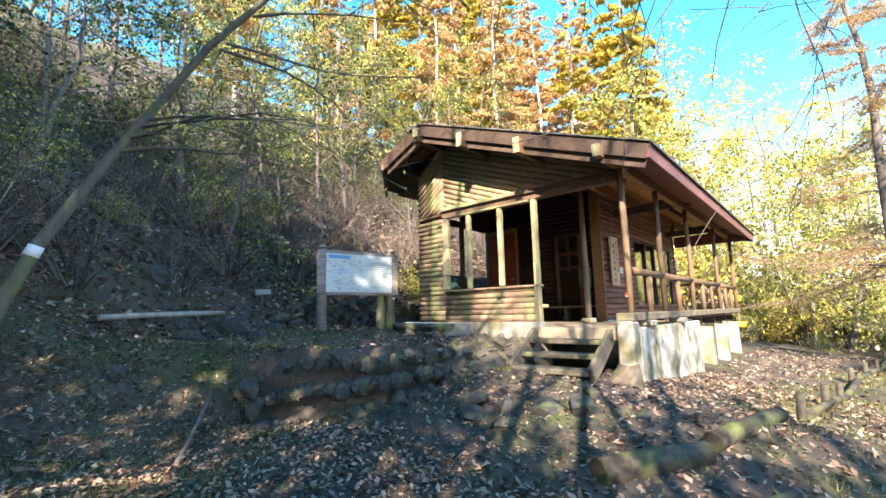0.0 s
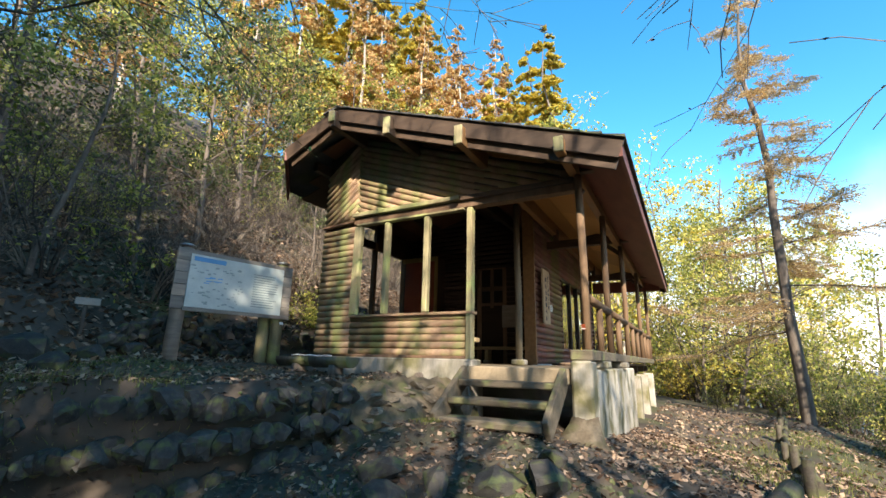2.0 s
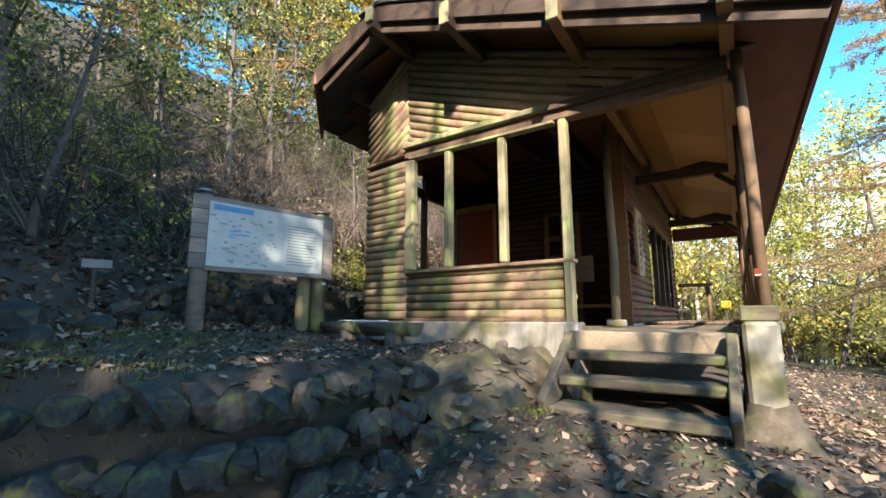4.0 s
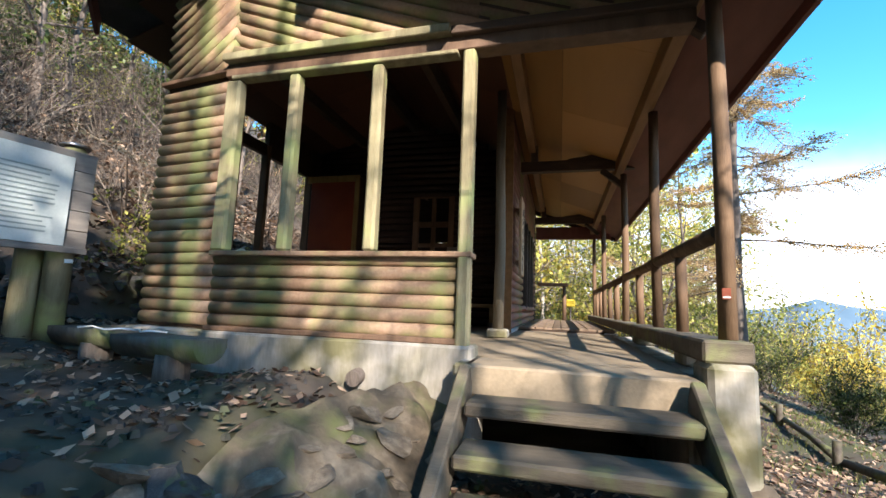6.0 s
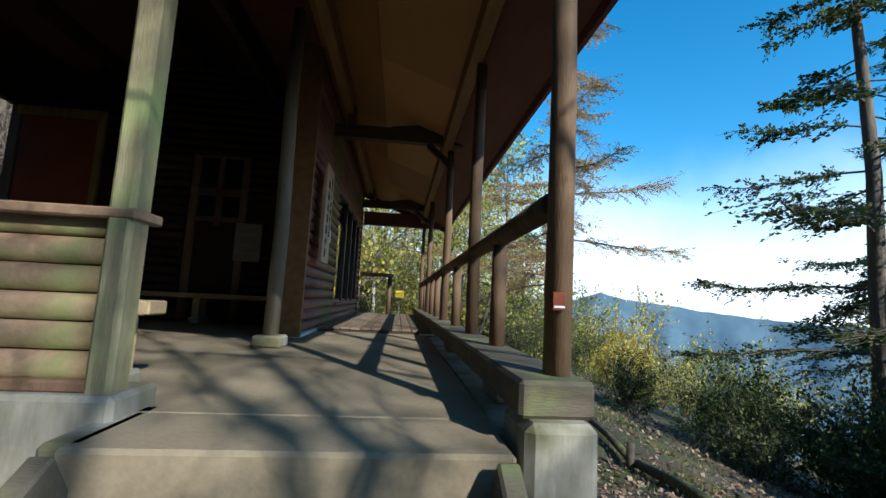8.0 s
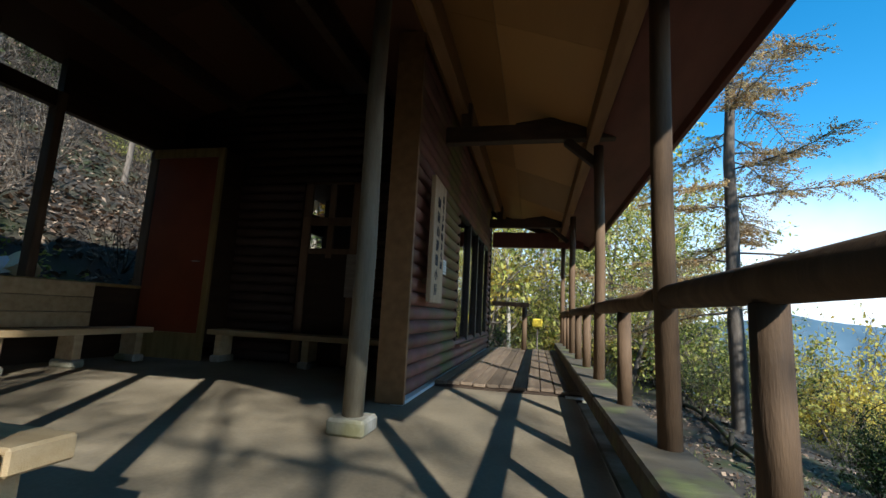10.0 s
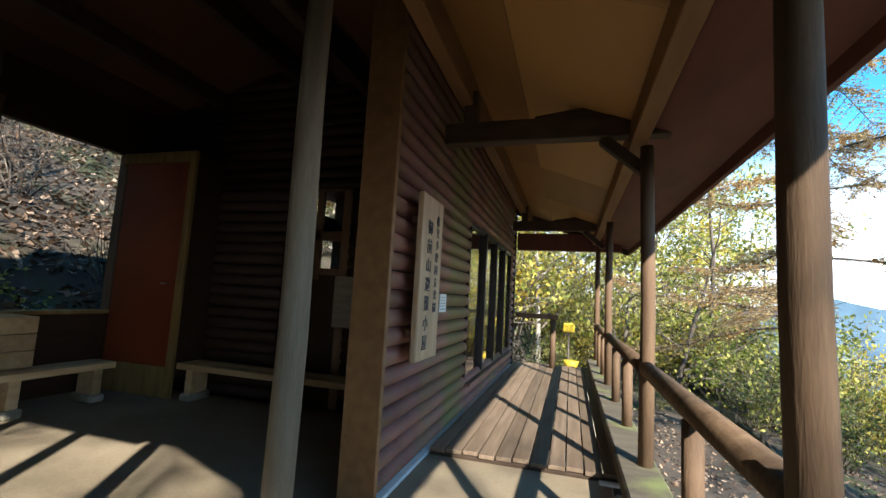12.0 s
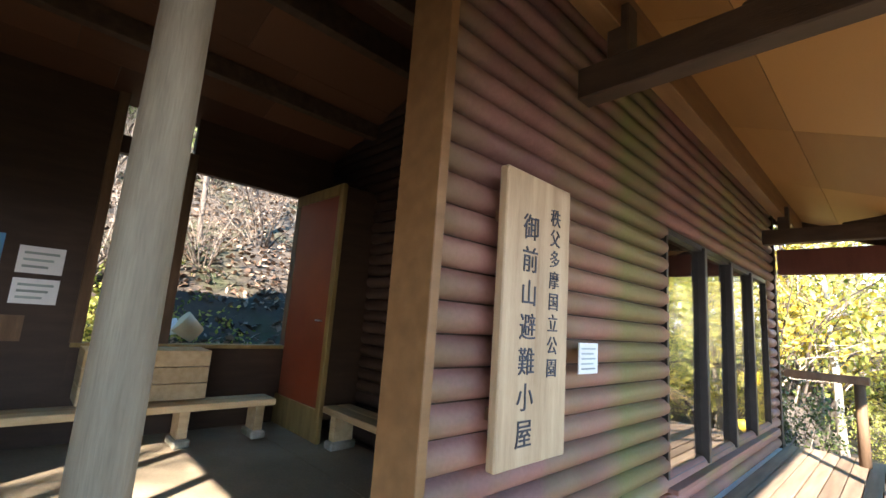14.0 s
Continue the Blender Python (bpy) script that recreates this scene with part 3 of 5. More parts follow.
def slope_plate(bm, pts, lo, hi):
    """A plate following the roof planes over a plan polygon, from lo to hi below the roof line."""
    low = [bm.verts.new((x, y, roof_z(x) - lo)) for x, y in pts]
    top = [bm.verts.new((x, y, roof_z(x) - hi)) for x, y in pts]
    bm.faces.new(low[::-1])
    bm.faces.new(top)
    for k in range(len(pts)):
        bm.faces.new((low[k], low[(k + 1) % len(pts)], top[(k + 1) % len(pts)], top[k]))


RIGHT = [(EAVE_X, Y0), (EAVE_X, Y1), (RIDGE_X, Y1), (RIDGE_X, Y0)]
LEFT = [(RIDGE_X, Y0), (RIDGE_X, Y1), (-9.25, Y1), (-9.25, 9.4), (-8.22, 8.36)]
for pts in (RIGHT, LEFT):
    bm = bmesh.new()
    slope_plate(bm, pts, 0.07, 0.02)
    part("deck_board", bm, M["shingle"], roof)
# shingle courses
rng = random.Random(5)
for side in (1, -1):
    x = EAVE_X + 0.05 if side > 0 else RIDGE_X - 0.3
    k = 0
    while (x > RIDGE_X if side > 0 else x < RIDGE_X):
        bm = bmesh.new()
        y = Y0 - 0.04
        while y < Y1:
            w = rng.uniform(0.5, 0.9)
            xa, xb = x, x - side * 0.3
            t0 = rng.uniform(0.0, 0.015)
            vs = []
            for (px, up) in ((xa, 0.03 + t0), (xb, 0.005)):
                for py in (y, min(y + w - 0.01, Y1 + 0.04)):
                    vs.append((px, py, roof_z(px) - 0.02, up))
            lo = [bm.verts.new((a, b, c)) for a, b, c, u in vs]
            hi = [bm.verts.new((a, b, c + u)) for a, b, c, u in vs]
            for q in ((0, 1, 3, 2),):
                bm.faces.new([hi[i] for i in q])
                bm.faces.new([lo[i] for i in reversed(q)])
            for i, j in ((0, 1), (1, 3), (3, 2), (2, 0)):
                bm.faces.new((lo[i], lo[j], hi[j], hi[i]))
            y += w
        part("shingle_course", bm, M["shingle"], roof)
        x -= side * 0.26
# fascia and barge boards
for nm, a, b in (("fascia", (EAVE_X - 0.02, Y0, roof_z(EAVE_X) - 0.12), (EAVE_X - 0.02, Y1, roof_z(EAVE_X) - 0.12)),
                 ("barge_board", (EAVE_X, Y0 + 0.02, roof_z(EAVE_X) - 0.14), (RIDGE_X, Y0 + 0.02, roof_z(RIDGE_X) - 0.14)),
                 ("barge_board", (-8.22, 8.38, roof_z(-8.22) - 0.14), (RIDGE_X, Y0 + 0.02, roof_z(RIDGE_X) - 0.14)),
                 ("barge_board", (EAVE_X, Y1 - 0.02, roof_z(EAVE_X) - 0.14), (RIDGE_X, Y1 - 0.02, roof_z(RIDGE_X) - 0.14)),
                 ("fascia", (-8.22, 8.36, roof_z(-8.22) - 0.14), (-9.25, 9.4, roof_z(-9.25) - 0.14))):
    bm = bmesh.new()
    bar(bm, a, b, 0.045, 0.28, 0.004)
    part(nm, bm, M["beam"] if nm == "barge_board" else M["soffit"], roof)
# board added behind the barge boards, hanging lower to drop the roof's shadow edge
for a, b in (((EAVE_X - 0.06, Y0 + 0.09), (RIDGE_X + 0.05, Y0 + 0.09)), ((RIDGE_X - 0.05, Y0 + 0.1), (-8.15, 8.47))):
    bm = bmesh.new()
    bar(bm, (*a, roof_z(a[0]) - 0.29), (*b, roof_z(b[0]) - 0.29), 0.05, 0.25, 0.004)
    part("trimmer", bm, M["beam"], roof)
for x, yb in ((-5.57, Y1), (-4.26, Y1), (-2.83, Y1), (-6.8, Y1), (-8.0, Y1)):
    bm = bmesh.new()
    cube(bm, x - 0.06, x + 0.06, (Y0 - 0.1) if x > -7 else 8.95, yb - 0.1, roof_z(x) - (0.45 if -7 < x < -3 else 0.36), roof_z(x) - 0.16, 0.006)
    part("purlin", bm, M["purlin"] if x > -4.5 else M["beam"], roof)
    # caps in a paler timber paint the sunlight on the purlin ends
    if x > -7:
        bm = bmesh.new()
        cube(bm, x - 0.063, x + 0.063, Y0 - 0.14, Y0 - 0.1, roof_z(x) - (0.453 if -6.5 < x < -3 else 0.363), roof_z(x) - 0.157, 0.008)
        part("purlin_end", bm, M["post_pale"], roof, "purlin end coloured pale as if sunlit")

cv, cf = [], []


def ceiling_board(xa, xb, ya, yb):
    k = len(cv)
    for lo in (0.165, 0.14):
        for x, y in ((xa, ya), (xb, ya), (xb, yb), (xa, yb)):
            cv.append((x, y, roof_z(x) - lo))
    for q in ((3, 2, 1, 0), (4, 5, 6, 7), (0, 1, 5, 4), (1, 2, 6, 5), (2, 3, 7, 6), (3, 0, 4, 7)):
        cf.append(tuple(k + i for i in q))


rng = random.Random(4)
x = -2.85
while x > -9.15:
    w = min(0.91, 9.2 + x)
    if x > WALLX > x - w:
        w = x - WALLX
    if x > RIDGE_X > x - w:
        w = x - RIDGE_X
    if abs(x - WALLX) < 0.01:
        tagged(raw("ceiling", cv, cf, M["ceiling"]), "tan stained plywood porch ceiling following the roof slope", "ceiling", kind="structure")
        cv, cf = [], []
    ya = Y0 + 0.05 + max(0.0, (RIDGE_X - x + w) * 0.62)
    yb = ya
    while yb < Y1 - 0.06:
        ye = min(yb + 1.82, Y1 - 0.06)
        ceiling_board(x - w + 0.002, x - 0.002, yb + 0.002, ye - 0.002)
        yb = ye
    x -= w
# inner boards: room shade is part of their colour
tagged(raw("ceiling_inside", cv, cf, M["ceiling_shade"]), "red brown boarded ceiling of the open room in shade tone", "ceiling", kind="structure")
bm = bmesh.new()
slope_plate(bm, [(EAVE_X - 0.03, Y0 + 0.05), (EAVE_X - 0.03, Y1 - 0.05), (-2.86, Y1 - 0.05), (-2.86, Y0 + 0.05)], 0.175, 0.15)
part("soffit", bm, M["soffit"], roof, "red brown painted eave soffit")

# ---- porch posts, trusses, railing ----
RX = -2.77
POSTS = (8.88, 10.88, 13.25, 16.6, 19.5)
for k, y in enumerate(POSTS):
    p = thing("porch_post", "tall dark round timber porch post on the railing beam", "post", (RX, y, 1.335), "porch posts")
    bm = bmesh.new()
    top = roof_z(RX) - 0.36 - 1.335
    lean = random.Random(k).uniform(-0.015, 0.015)
    round_bar(bm, [(0, 0, 0), (lean, 0, top * 0.5), (0, 0, top)], [0.055, 0.053, 0.05], 14)
    part("shaft", bm, M["post_warm"], p)
railing = thing("railing", "brown timber porch railing on a heavy bottom beam", "railing", (RX, 14, 1.2))
for ya, yb in ((8.72, 12.2), (12.2, 15.8), (15.8, 19.6)):
    bm = bmesh.new()
    cube(bm, -0.19, 0.09, ya - 14 + 0.004, yb - 14 - 0.004, 0.0, 0.135, 0.015)
    part("bottom_beam", bm, M["tread"], railing)
for ya, yb in zip(POSTS, POSTS[1:]):
    bm = bmesh.new()
    round_bar(bm, [(0.0, ya - 14 + 0.06, 0.83), (0.0, (ya + yb) / 2 - 14, 0.825), (0.0, yb - 14 - 0.06, 0.83)], [0.058, 0.06, 0.057], 12)
    part("top_rail", bm, M["post_warm"], railing)
for y in (9.93, 11.95, 14.35, 15.45, 17.55, 18.55):
    bm = bmesh.new()
    round_bar(bm, [(0, y - 14, 0.135), (0, y - 14, 0.77)], [0.05, 0.048], 12)
    part("baluster", bm, M["post_warm"], railing)
for y in (9.4, 11.5):
    bm = bmesh.new()
    cube(bm, -0.13, 0.16, y - 14, y - 14 + 0.3, -0.1, 0.0, 0.02)
    part("stone_block", bm, M["concrete"], railing, "pale concrete packing block")

for y in (9.1, 13.34, 18.2):
    tr = thing("roof_truss", "dark timber porch truss with diagonal brace", "truss", (0, y, 3.85), "porch trusses")
    bm = bmesh.new()
    bar(bm, (-4.45, 0, 0.1), (-2.5, 0, 0.1), 0.13, 0.19)
    part("tie_beam", bm, M["beam"], tr)
    bm = bmesh.new()
    bar(bm, (-3.65, 0, 0.17), (-2.72, 0, roof_z(-2.72) - 3.85 - 0.2 + 0.26), 0.1, 0.1)
    part("brace", bm, M["beam"], tr)
    bm = bmesh.new()
    bar(bm, (-4.22, 0, 0.19), (-4.22, 0, roof_z(-4.22) - 3.85 - 0.3), 0.12, 0.12)
    part("king_post", bm, M["beam"], tr)
    bm = bmesh.new()
    bar(bm, (-3.1, 0, 0.0), (-2.75, 0, -0.3), 0.09, 0.09)
    part("knee_brace", bm, M["beam"], tr)
bm = bmesh.new()
cube(bm, -4.5, -2.3, SY1 + 0.25, SY1 + 0.4, 3.62, 4.0, 0.01)
tagged(part("end_beam", bm, M["soffit"]), "red brown beam closing the porch eave", "beam", kind="structure")

# deck planks
deck = thing("deck", "raised plank deck along the long wall", "deck", kind="structure")
bm = bmesh.new()
cube(bm, WALLX + 0.02, -2.9, 13.46, 13.56, FLOOR - 0.15, FLOOR + 0.03, 0.01)
part("edge_joist", bm, M["beam"], deck)
bm = bmesh.new()
for y in (14.5, 16.2, 18.0, 19.3):
    cube(bm, WALLX + 0.02, -2.9, y, y + 0.1, FLOOR - 0.15, FLOOR + 0.02)
part("joist", bm, M["beam"], deck)
N = 11
pw = (-2.9 - (WALLX + 0.02)) / N
me = None
for k in range(N):
    if me is None:
        bm = bmesh.new()
        cube(bm, 0.006, pw - 0.006, 0, 19.4 - 13.44, 0, 0.035, 0.004)
        ob = part("plank", bm, M["deck"], deck)
        me = ob.data
    else:
        ob = new("plank", me)
        ob.parent = deck
    ob.location = (WALLX + 0.02 + k * pw, 13.44 + 0.01 * (k % 3), FLOOR + 0.03 + 0.003 * ((k * 7) % 3))

# end rail of the deck
er = thing("end_rail", "short dark timber rail closing the deck end", "railing", (-4.4, 18.9, FLOOR + 0.06))
bm = bmesh.new()
cube(bm, 0, 0.85, -0.05, 0.05, 0.98, 1.08, 0.01)
part("top_rail", bm, M["post"], er)
bm = bmesh.new()
round_bar(bm, [(0.75, 0, 0), (0.75, 0, 0.98)], [0.06, 0.055], 12)
part("baluster", bm, M["post_warm"], er)

# free standing pole at the porch corner
pole = thing("corner_pole", "bare grey peeled log pole on a stone footing", "pole", (-4.55, 11.38, FLOOR))
bm = bmesh.new()
h = roof_z(-4.55) - 0.35 - FLOOR
round_bar(bm, [(0, 0, 0.1), (0.012, 0.0, h * 0.35), (-0.01, 0.005, h * 0.7), (0.0, 0, h)], [0.07, 0.068, 0.063, 0.06], 16)
part("shaft", bm, M["pole"], pole)
bm = bmesh.new()
cube(bm, -0.13, 0.13, -0.13, 0.13, 0, 0.11, 0.02)
part("footing", bm, M["concrete"], pole)

# steps
steps = thing("wooden_steps", "weathered open timber steps up to the porch", "steps", (-3.7, 8.5, 0.3))
for za, yf, d in ((0.93, 8.3, 0.3), (0.73, 8.02, 0.32), (0.52, 7.72, 0.4)):
    bm = bmesh.new()
    cube(bm, -0.63, 0.63, yf - 8.5, yf - 8.5 + d, za - 0.3 - 0.08, za - 0.3, 0.015)
    part("tread", bm, M["tread"], steps)
for x in (-0.69, 0.67):
    bm = bmesh.new()
    bar(bm, (x, 7.8 - 8.5, 0.45 - 0.3), (x, 8.66 - 8.5, 1.0 - 0.3), 0.075, 0.26, 0.01)
    part("stringer", bm, M["tread"], steps)

# ---- inside the open porch ----
box = thing("closet", "closet with an orange painted door in ochre frame", "closet", (-8.44, 14.05, FLOOR))
BXW, BXZ = 0.6, 3.0
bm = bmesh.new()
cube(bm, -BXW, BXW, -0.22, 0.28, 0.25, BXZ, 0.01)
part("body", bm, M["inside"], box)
bm = bmesh.new()
cube(bm, -0.5, 0.52, -0.25, -0.221, 0.36, BXZ - 0.12, 0.006)
bd = part("door", bm, M["door"], box, "red brown painted flush door")
bm = bmesh.new()
round_bar(bm, [(0.42, -0.25, 1.35), (0.42, -0.29, 1.35), (0.34, -0.29, 1.35)], [0.01, 0.01, 0.01], 8)
part("door_handle", bm, M["metal"], bd)
bm = bmesh.new()
cube(bm, 0.52, 0.61, -0.26, -0.2, 0.0, BXZ + 0.02, 0.006)
cube(bm, -0.6, 0.52, -0.26, -0.2, BXZ - 0.12, BXZ + 0.02, 0.006)
cube(bm, -0.6, 0.52, -0.255, -0.2, 0.0, 0.36, 0.006)
part("door_frame", bm, M["trim"], box)

cabin_door = thing("door_1", "dark brown cabin door with small panes", "door", ((DX0 + DX1) / 2, CY, FLOOR), kind="structure")
w = (DX1 - DX0) / 2
for nm, mat, args in (("stile", "post", (-w, -w + 0.13, 0, 0.05, 0, 2.1)), ("stile", "post", (w - 0.13, w, 0, 0.05, 0, 2.1)), ("mid_stile", "post", (-0.045, 0.045, 0, 0.05, 1.5, 2.6)), ("stile", "post", (-w, -w + 0.13, 0, 0.05, 2.1, 2.7)), ("stile", "post", (w - 0.13, w, 0, 0.05, 2.1, 2.7)), ("rail", "post", (-w, w, 0, 0.05, 2.6, 2.7)),
                      ("lower_panel", "inside", (-w + 0.13, w - 0.13, 0.01, 0.04, 0, 1.6)), ("rail", "post", (-w + 0.13, w - 0.13, 0, 0.05, 1.56, 1.64)), ("rail", "post", (-w + 0.13, w - 0.13, 0, 0.05, 1.98, 2.1))):
    bm = bmesh.new()
    cube(bm, *args, 0.005)
    part(nm, bm, M[mat], cabin_door)

notice = thing("notice_board", "small framed notice hung on the log wall", "notice", (-5.8, CY - 0.06, 2.35))
bm = bmesh.new()
cube(bm, -0.2, 0.2, -0.03, 0.0, -0.3, 0.3, 0.008)
part("frame", bm, M["board_wood"], notice)


def plank_bench(label, at, length, rot, depth=0.36, h=0.43, legs=3):
    b = thing("bench", label, "bench", at, "porch benches")
    b.rotation_euler = (0, 0, radians(rot))
    for k in range(2):
        bm = bmesh.new()
        cube(bm, 0, length, k * depth / 2 + 0.006, (k + 1) * depth / 2 - 0.006, h - 0.07, h, 0.008)
        part("seat_plank", bm, M["bench"], b)
    for k in range(legs):
        x = 0.15 + (length - 0.3) * k / (legs - 1)
        bm = bmesh.new()
        cube(bm, x - 0.05, x + 0.05, 0.06, depth - 0.06, 0.06, h - 0.07, 0.006)
        part("leg", bm, M["bench"], b)
        bm = bmesh.new()
        cube(bm, x - 0.08, x + 0.08, 0.02, depth - 0.02, 0.0, 0.09, 0.02)
        part("foot_block", bm, M["concrete"], b)
    return b


plank_bench("worn pine plank bench under the rear window", (-8.3, 10.9, FLOOR), 2.6, 90, legs=4)
plank_bench("pine plank bench against the log wall", (-7.75, 13.78, FLOOR), 2.9, 0, legs=3)
plank_bench("worn pine plank bench by the entrance window", (-6.9, 9.25, FLOOR), 2.3, 0, legs=3)
chest = thing("wooden_chest", "pale plank wooden box below the rear window", "box", (-8.72, 12.25, FLOOR + 0.44))
for k in range(3):
    bm = bmesh.new()
    cube(bm, -0.25, 0.2, -0.55, 0.55, k * 0.17 + 0.003, (k + 1) * 0.17 - 0.003, 0.006)
    part("plank", bm, M["bench"], chest)

# notices on the corner wall
for y, z, hh, ww, mat in ((11.28, 2.85, 0.26, 0.34, "paper"), (11.28, 2.55, 0.24, 0.34, "paper"), (10.85, 2.9, 0.34, 0.3, "blue"), (11.0, 2.2, 0.24, 0.5, "post_warm")):
    bm = bmesh.new()
    cube(bm, REAR + 0.045, REAR + 0.055, y - ww / 2, y + ww / 2, z - hh / 2, z + hh / 2)
    nt = tagged(part("notice", bm, M[mat]), "white paper notice pinned to the wall" if mat == "paper" else ("blue notice pinned to the wall" if mat == "blue" else "brown wooden plaque on the wall"), "notice", "wall notices")
    if mat == "paper":
        for j in range(3):
            bm = bmesh.new()
            cube(bm, REAR + 0.056, REAR + 0.058, y - ww * 0.38, y + ww * (0.38 - 0.1 * j), z + hh * 0.25 - j * hh * 0.25 - 0.012, z + hh * 0.25 - j * hh * 0.25 + 0.012)
            part("print_line", bm, M["grey_ink"], nt)


# ---- name board and notice on the long wall ----
def lettering(text, size, at, parent, mat, spacing=1.0):
    cu = bpy.data.curves.new("lettering", "FONT")
    cu.body, cu.size, cu.align_x, cu.align_y, cu.extrude = text, size, "CENTER", "CENTER", 0.002
    cu.materials.append(mat)
    ob = new("lettering", cu)
    ob.parent = parent
    ob.matrix_basis = Matrix.Translation(at) @ Euler((math.pi / 2, 0, math.pi / 2)).to_matrix().to_4x4()
    return ob


nb = thing("name_board", "weathered brown cypress name board with black brushed characters", "sign", (-4.44, 12.835, 2.62))
bm = bmesh.new()
cube(bm, 0.03, 0.075, -0.255, 0.255, -0.622, 0.622, 0.006)
part("board", bm, M["name_wood"], nb)
for zz in (0.42, -0.42):
    bm = bmesh.new()
    cube(bm, -0.03, 0.03, -0.2, 0.2, zz - 0.025, zz + 0.025)
    part("batten", bm, M["post"], nb)
for k, ch in enumerate("秩父多摩国立公園"):
    lettering(ch, 0.088, (0.078, 0.12, 0.455 - k * 0.099), nb, M["ink"])
for k, ch in enumerate("御前山避難小屋"):
    lettering(ch, 0.122, (0.078, -0.075, 0.37 - k * 0.145), nb, M["ink"])
pn = thing("paper_notice", "small white notice pinned to the log wall", "notice", (-4.43, 13.415, 2.42))
bm = bmesh.new()
cube(bm, 0, 0.008, -0.1, 0.1, -0.08, 0.08)
part("sheet", bm, M["paper"], pn)
for j in range(5):
    bm = bmesh.new()
    cube(bm, 0.009, 0.010, -0.08, 0.07 - 0.02 * (j % 2), 0.05 - j * 0.026 - 0.004, 0.05 - j * 0.026 + 0.004)
    part("print_line", bm, M["grey_ink"], pn)

# ---- map board on the terrace ----
A, B = Vector((-8.73, 7.137, 0)), Vector((-8.435, 8.824, 0))
ang = math.atan2((B - A).y, (B - A).x)
mb = thing("map_board", "weathered timber map board with a faded printed map", "map board", ((A.x + B.x) / 2, (A.y + B.y) / 2, 0.9))
mb.rotation_euler = (0, 0, ang)
L2 = (B - A).length / 2
for k in range(5):
    bm = bmesh.new()
    cube(bm, -L2 - 0.2, L2 + 0.2, 0.02, 0.06, 0.98 + k * 0.2 + 0.003, 0.98 + (k + 1) * 0.2 - 0.003, 0.004)
    part("back_plank", bm, M["board_wood"], mb)
bm = bmesh.new()
cube(bm, -L2, L2, -0.005, 0.015, 1.02, 1.9, 0.002)
panel = part("map_panel", bm, M["board_white"], mb, "faded white printed map")
bm = bmesh.new()
cube(bm, -L2 + 0.05, -L2 + 0.58, -0.009, -0.005, 1.79, 1.865)
part("title_bar", bm, M["blue"], panel, "blue title strip")
rng = random.Random(3)
bm = bmesh.new()
for k in range(60):
    x, zz = rng.uniform(-L2 + 0.06, L2 - 0.75), rng.uniform(1.07, 1.75)
    s = rng.uniform(0.008, 0.024)
    cube(bm, x - s * rng.uniform(1, 2.4), x + s, -0.0085, -0.0055, zz - s * 0.6, zz + s * 0.6)
tagged(part("map_mark", bm, M["grey_ink"], panel), kind="stuff")
bm = bmesh.new()
for k in range(14):
    zz = 1.72 - k * 0.045
    cube(bm, L2 - 0.6, L2 - 0.1 - rng.uniform(0, 0.18), -0.0085, -0.0055, zz - 0.008, zz + 0.008)
tagged(part("text_line", bm, M["grey_ink"], panel), kind="stuff")
bm = bmesh.new()
for k in range(9):
    x = -L2 + 0.42 + rng.uniform(-0.14, 0.16)
    zz = 1.5 + rng.uniform(-0.1, 0.12)
    cube(bm, x - 0.05, x + 0.04, -0.009, -0.006, zz - 0.008, zz + 0.008)
tagged(part("map_river", bm, M["blue"], panel), kind="stuff")
for x, yy, top in ((-L2 - 0.02, 0.17, 2.04), (L2 + 0.06, 0.17, 2.04), (L2 - 0.1, 0.36, 1.7)):
    bm = bmesh.new()
    round_bar(bm, [(x, yy, -0.4), (x, yy, top - 0.05), (x, yy, top)], [0.115, 0.11, 0.085], 12)
    part("leg", bm, M["post_pale"] if x > 0 else M["board_wood"], mb)
for x in (-L2 - 0.02, L2 + 0.06):
    bm = bmesh.new()
    round_bar(bm, [(x, 0.17, 2.04), (x, 0.17, 2.06), (x, 0.17, 2.09)], [0.13, 0.13, 0.06], 14)
    part("post_cap", bm, M["metal"], mb, "dull metal post cap")
bm = bmesh.new()
cube(bm, -L2 - 0.02, L2 + 0.2, -0.012, 0.018, 0.955, 1.012, 0.004)
part("bottom_rail", bm, M["board_wood"], mb)
bm = bmesh.new()
cube(bm, L2 + 0.05, L2 + 0.12, 0.04, 0.055, 0.86, 0.9, 0.002)
part("number_tag", bm, M["paper"], mb, "small white tag")

# log bench on the terrace
for (x, y, rot, ln) in ((-7.75, 8.72, -8, 0.85), (-6.62, 8.42, -8, 0.9)):
    lb = thing("log_bench", "short mossy half log bench on log feet", "bench", (x, y, 1.0), "terrace log benches")
    lb.rotation_euler = (0, 0, radians(rot))
    bm = bmesh.new()
    round_bar(bm, [(-ln / 2, 0, 0.15), (ln / 2, 0, 0.15)], [0.15, 0.14], 12)
    for v in bm.verts:
        v.co.z = min(v.co.z, 0.18)
    part("seat", bm, M["bark_moss"], lb)
    bm = bmesh.new()
    round_bar(bm, [(0.1, -0.02, -0.2), (0.1, -0.02, 0.06)], [0.13, 0.12], 10)
    part("foot", bm, M["bark"], lb)


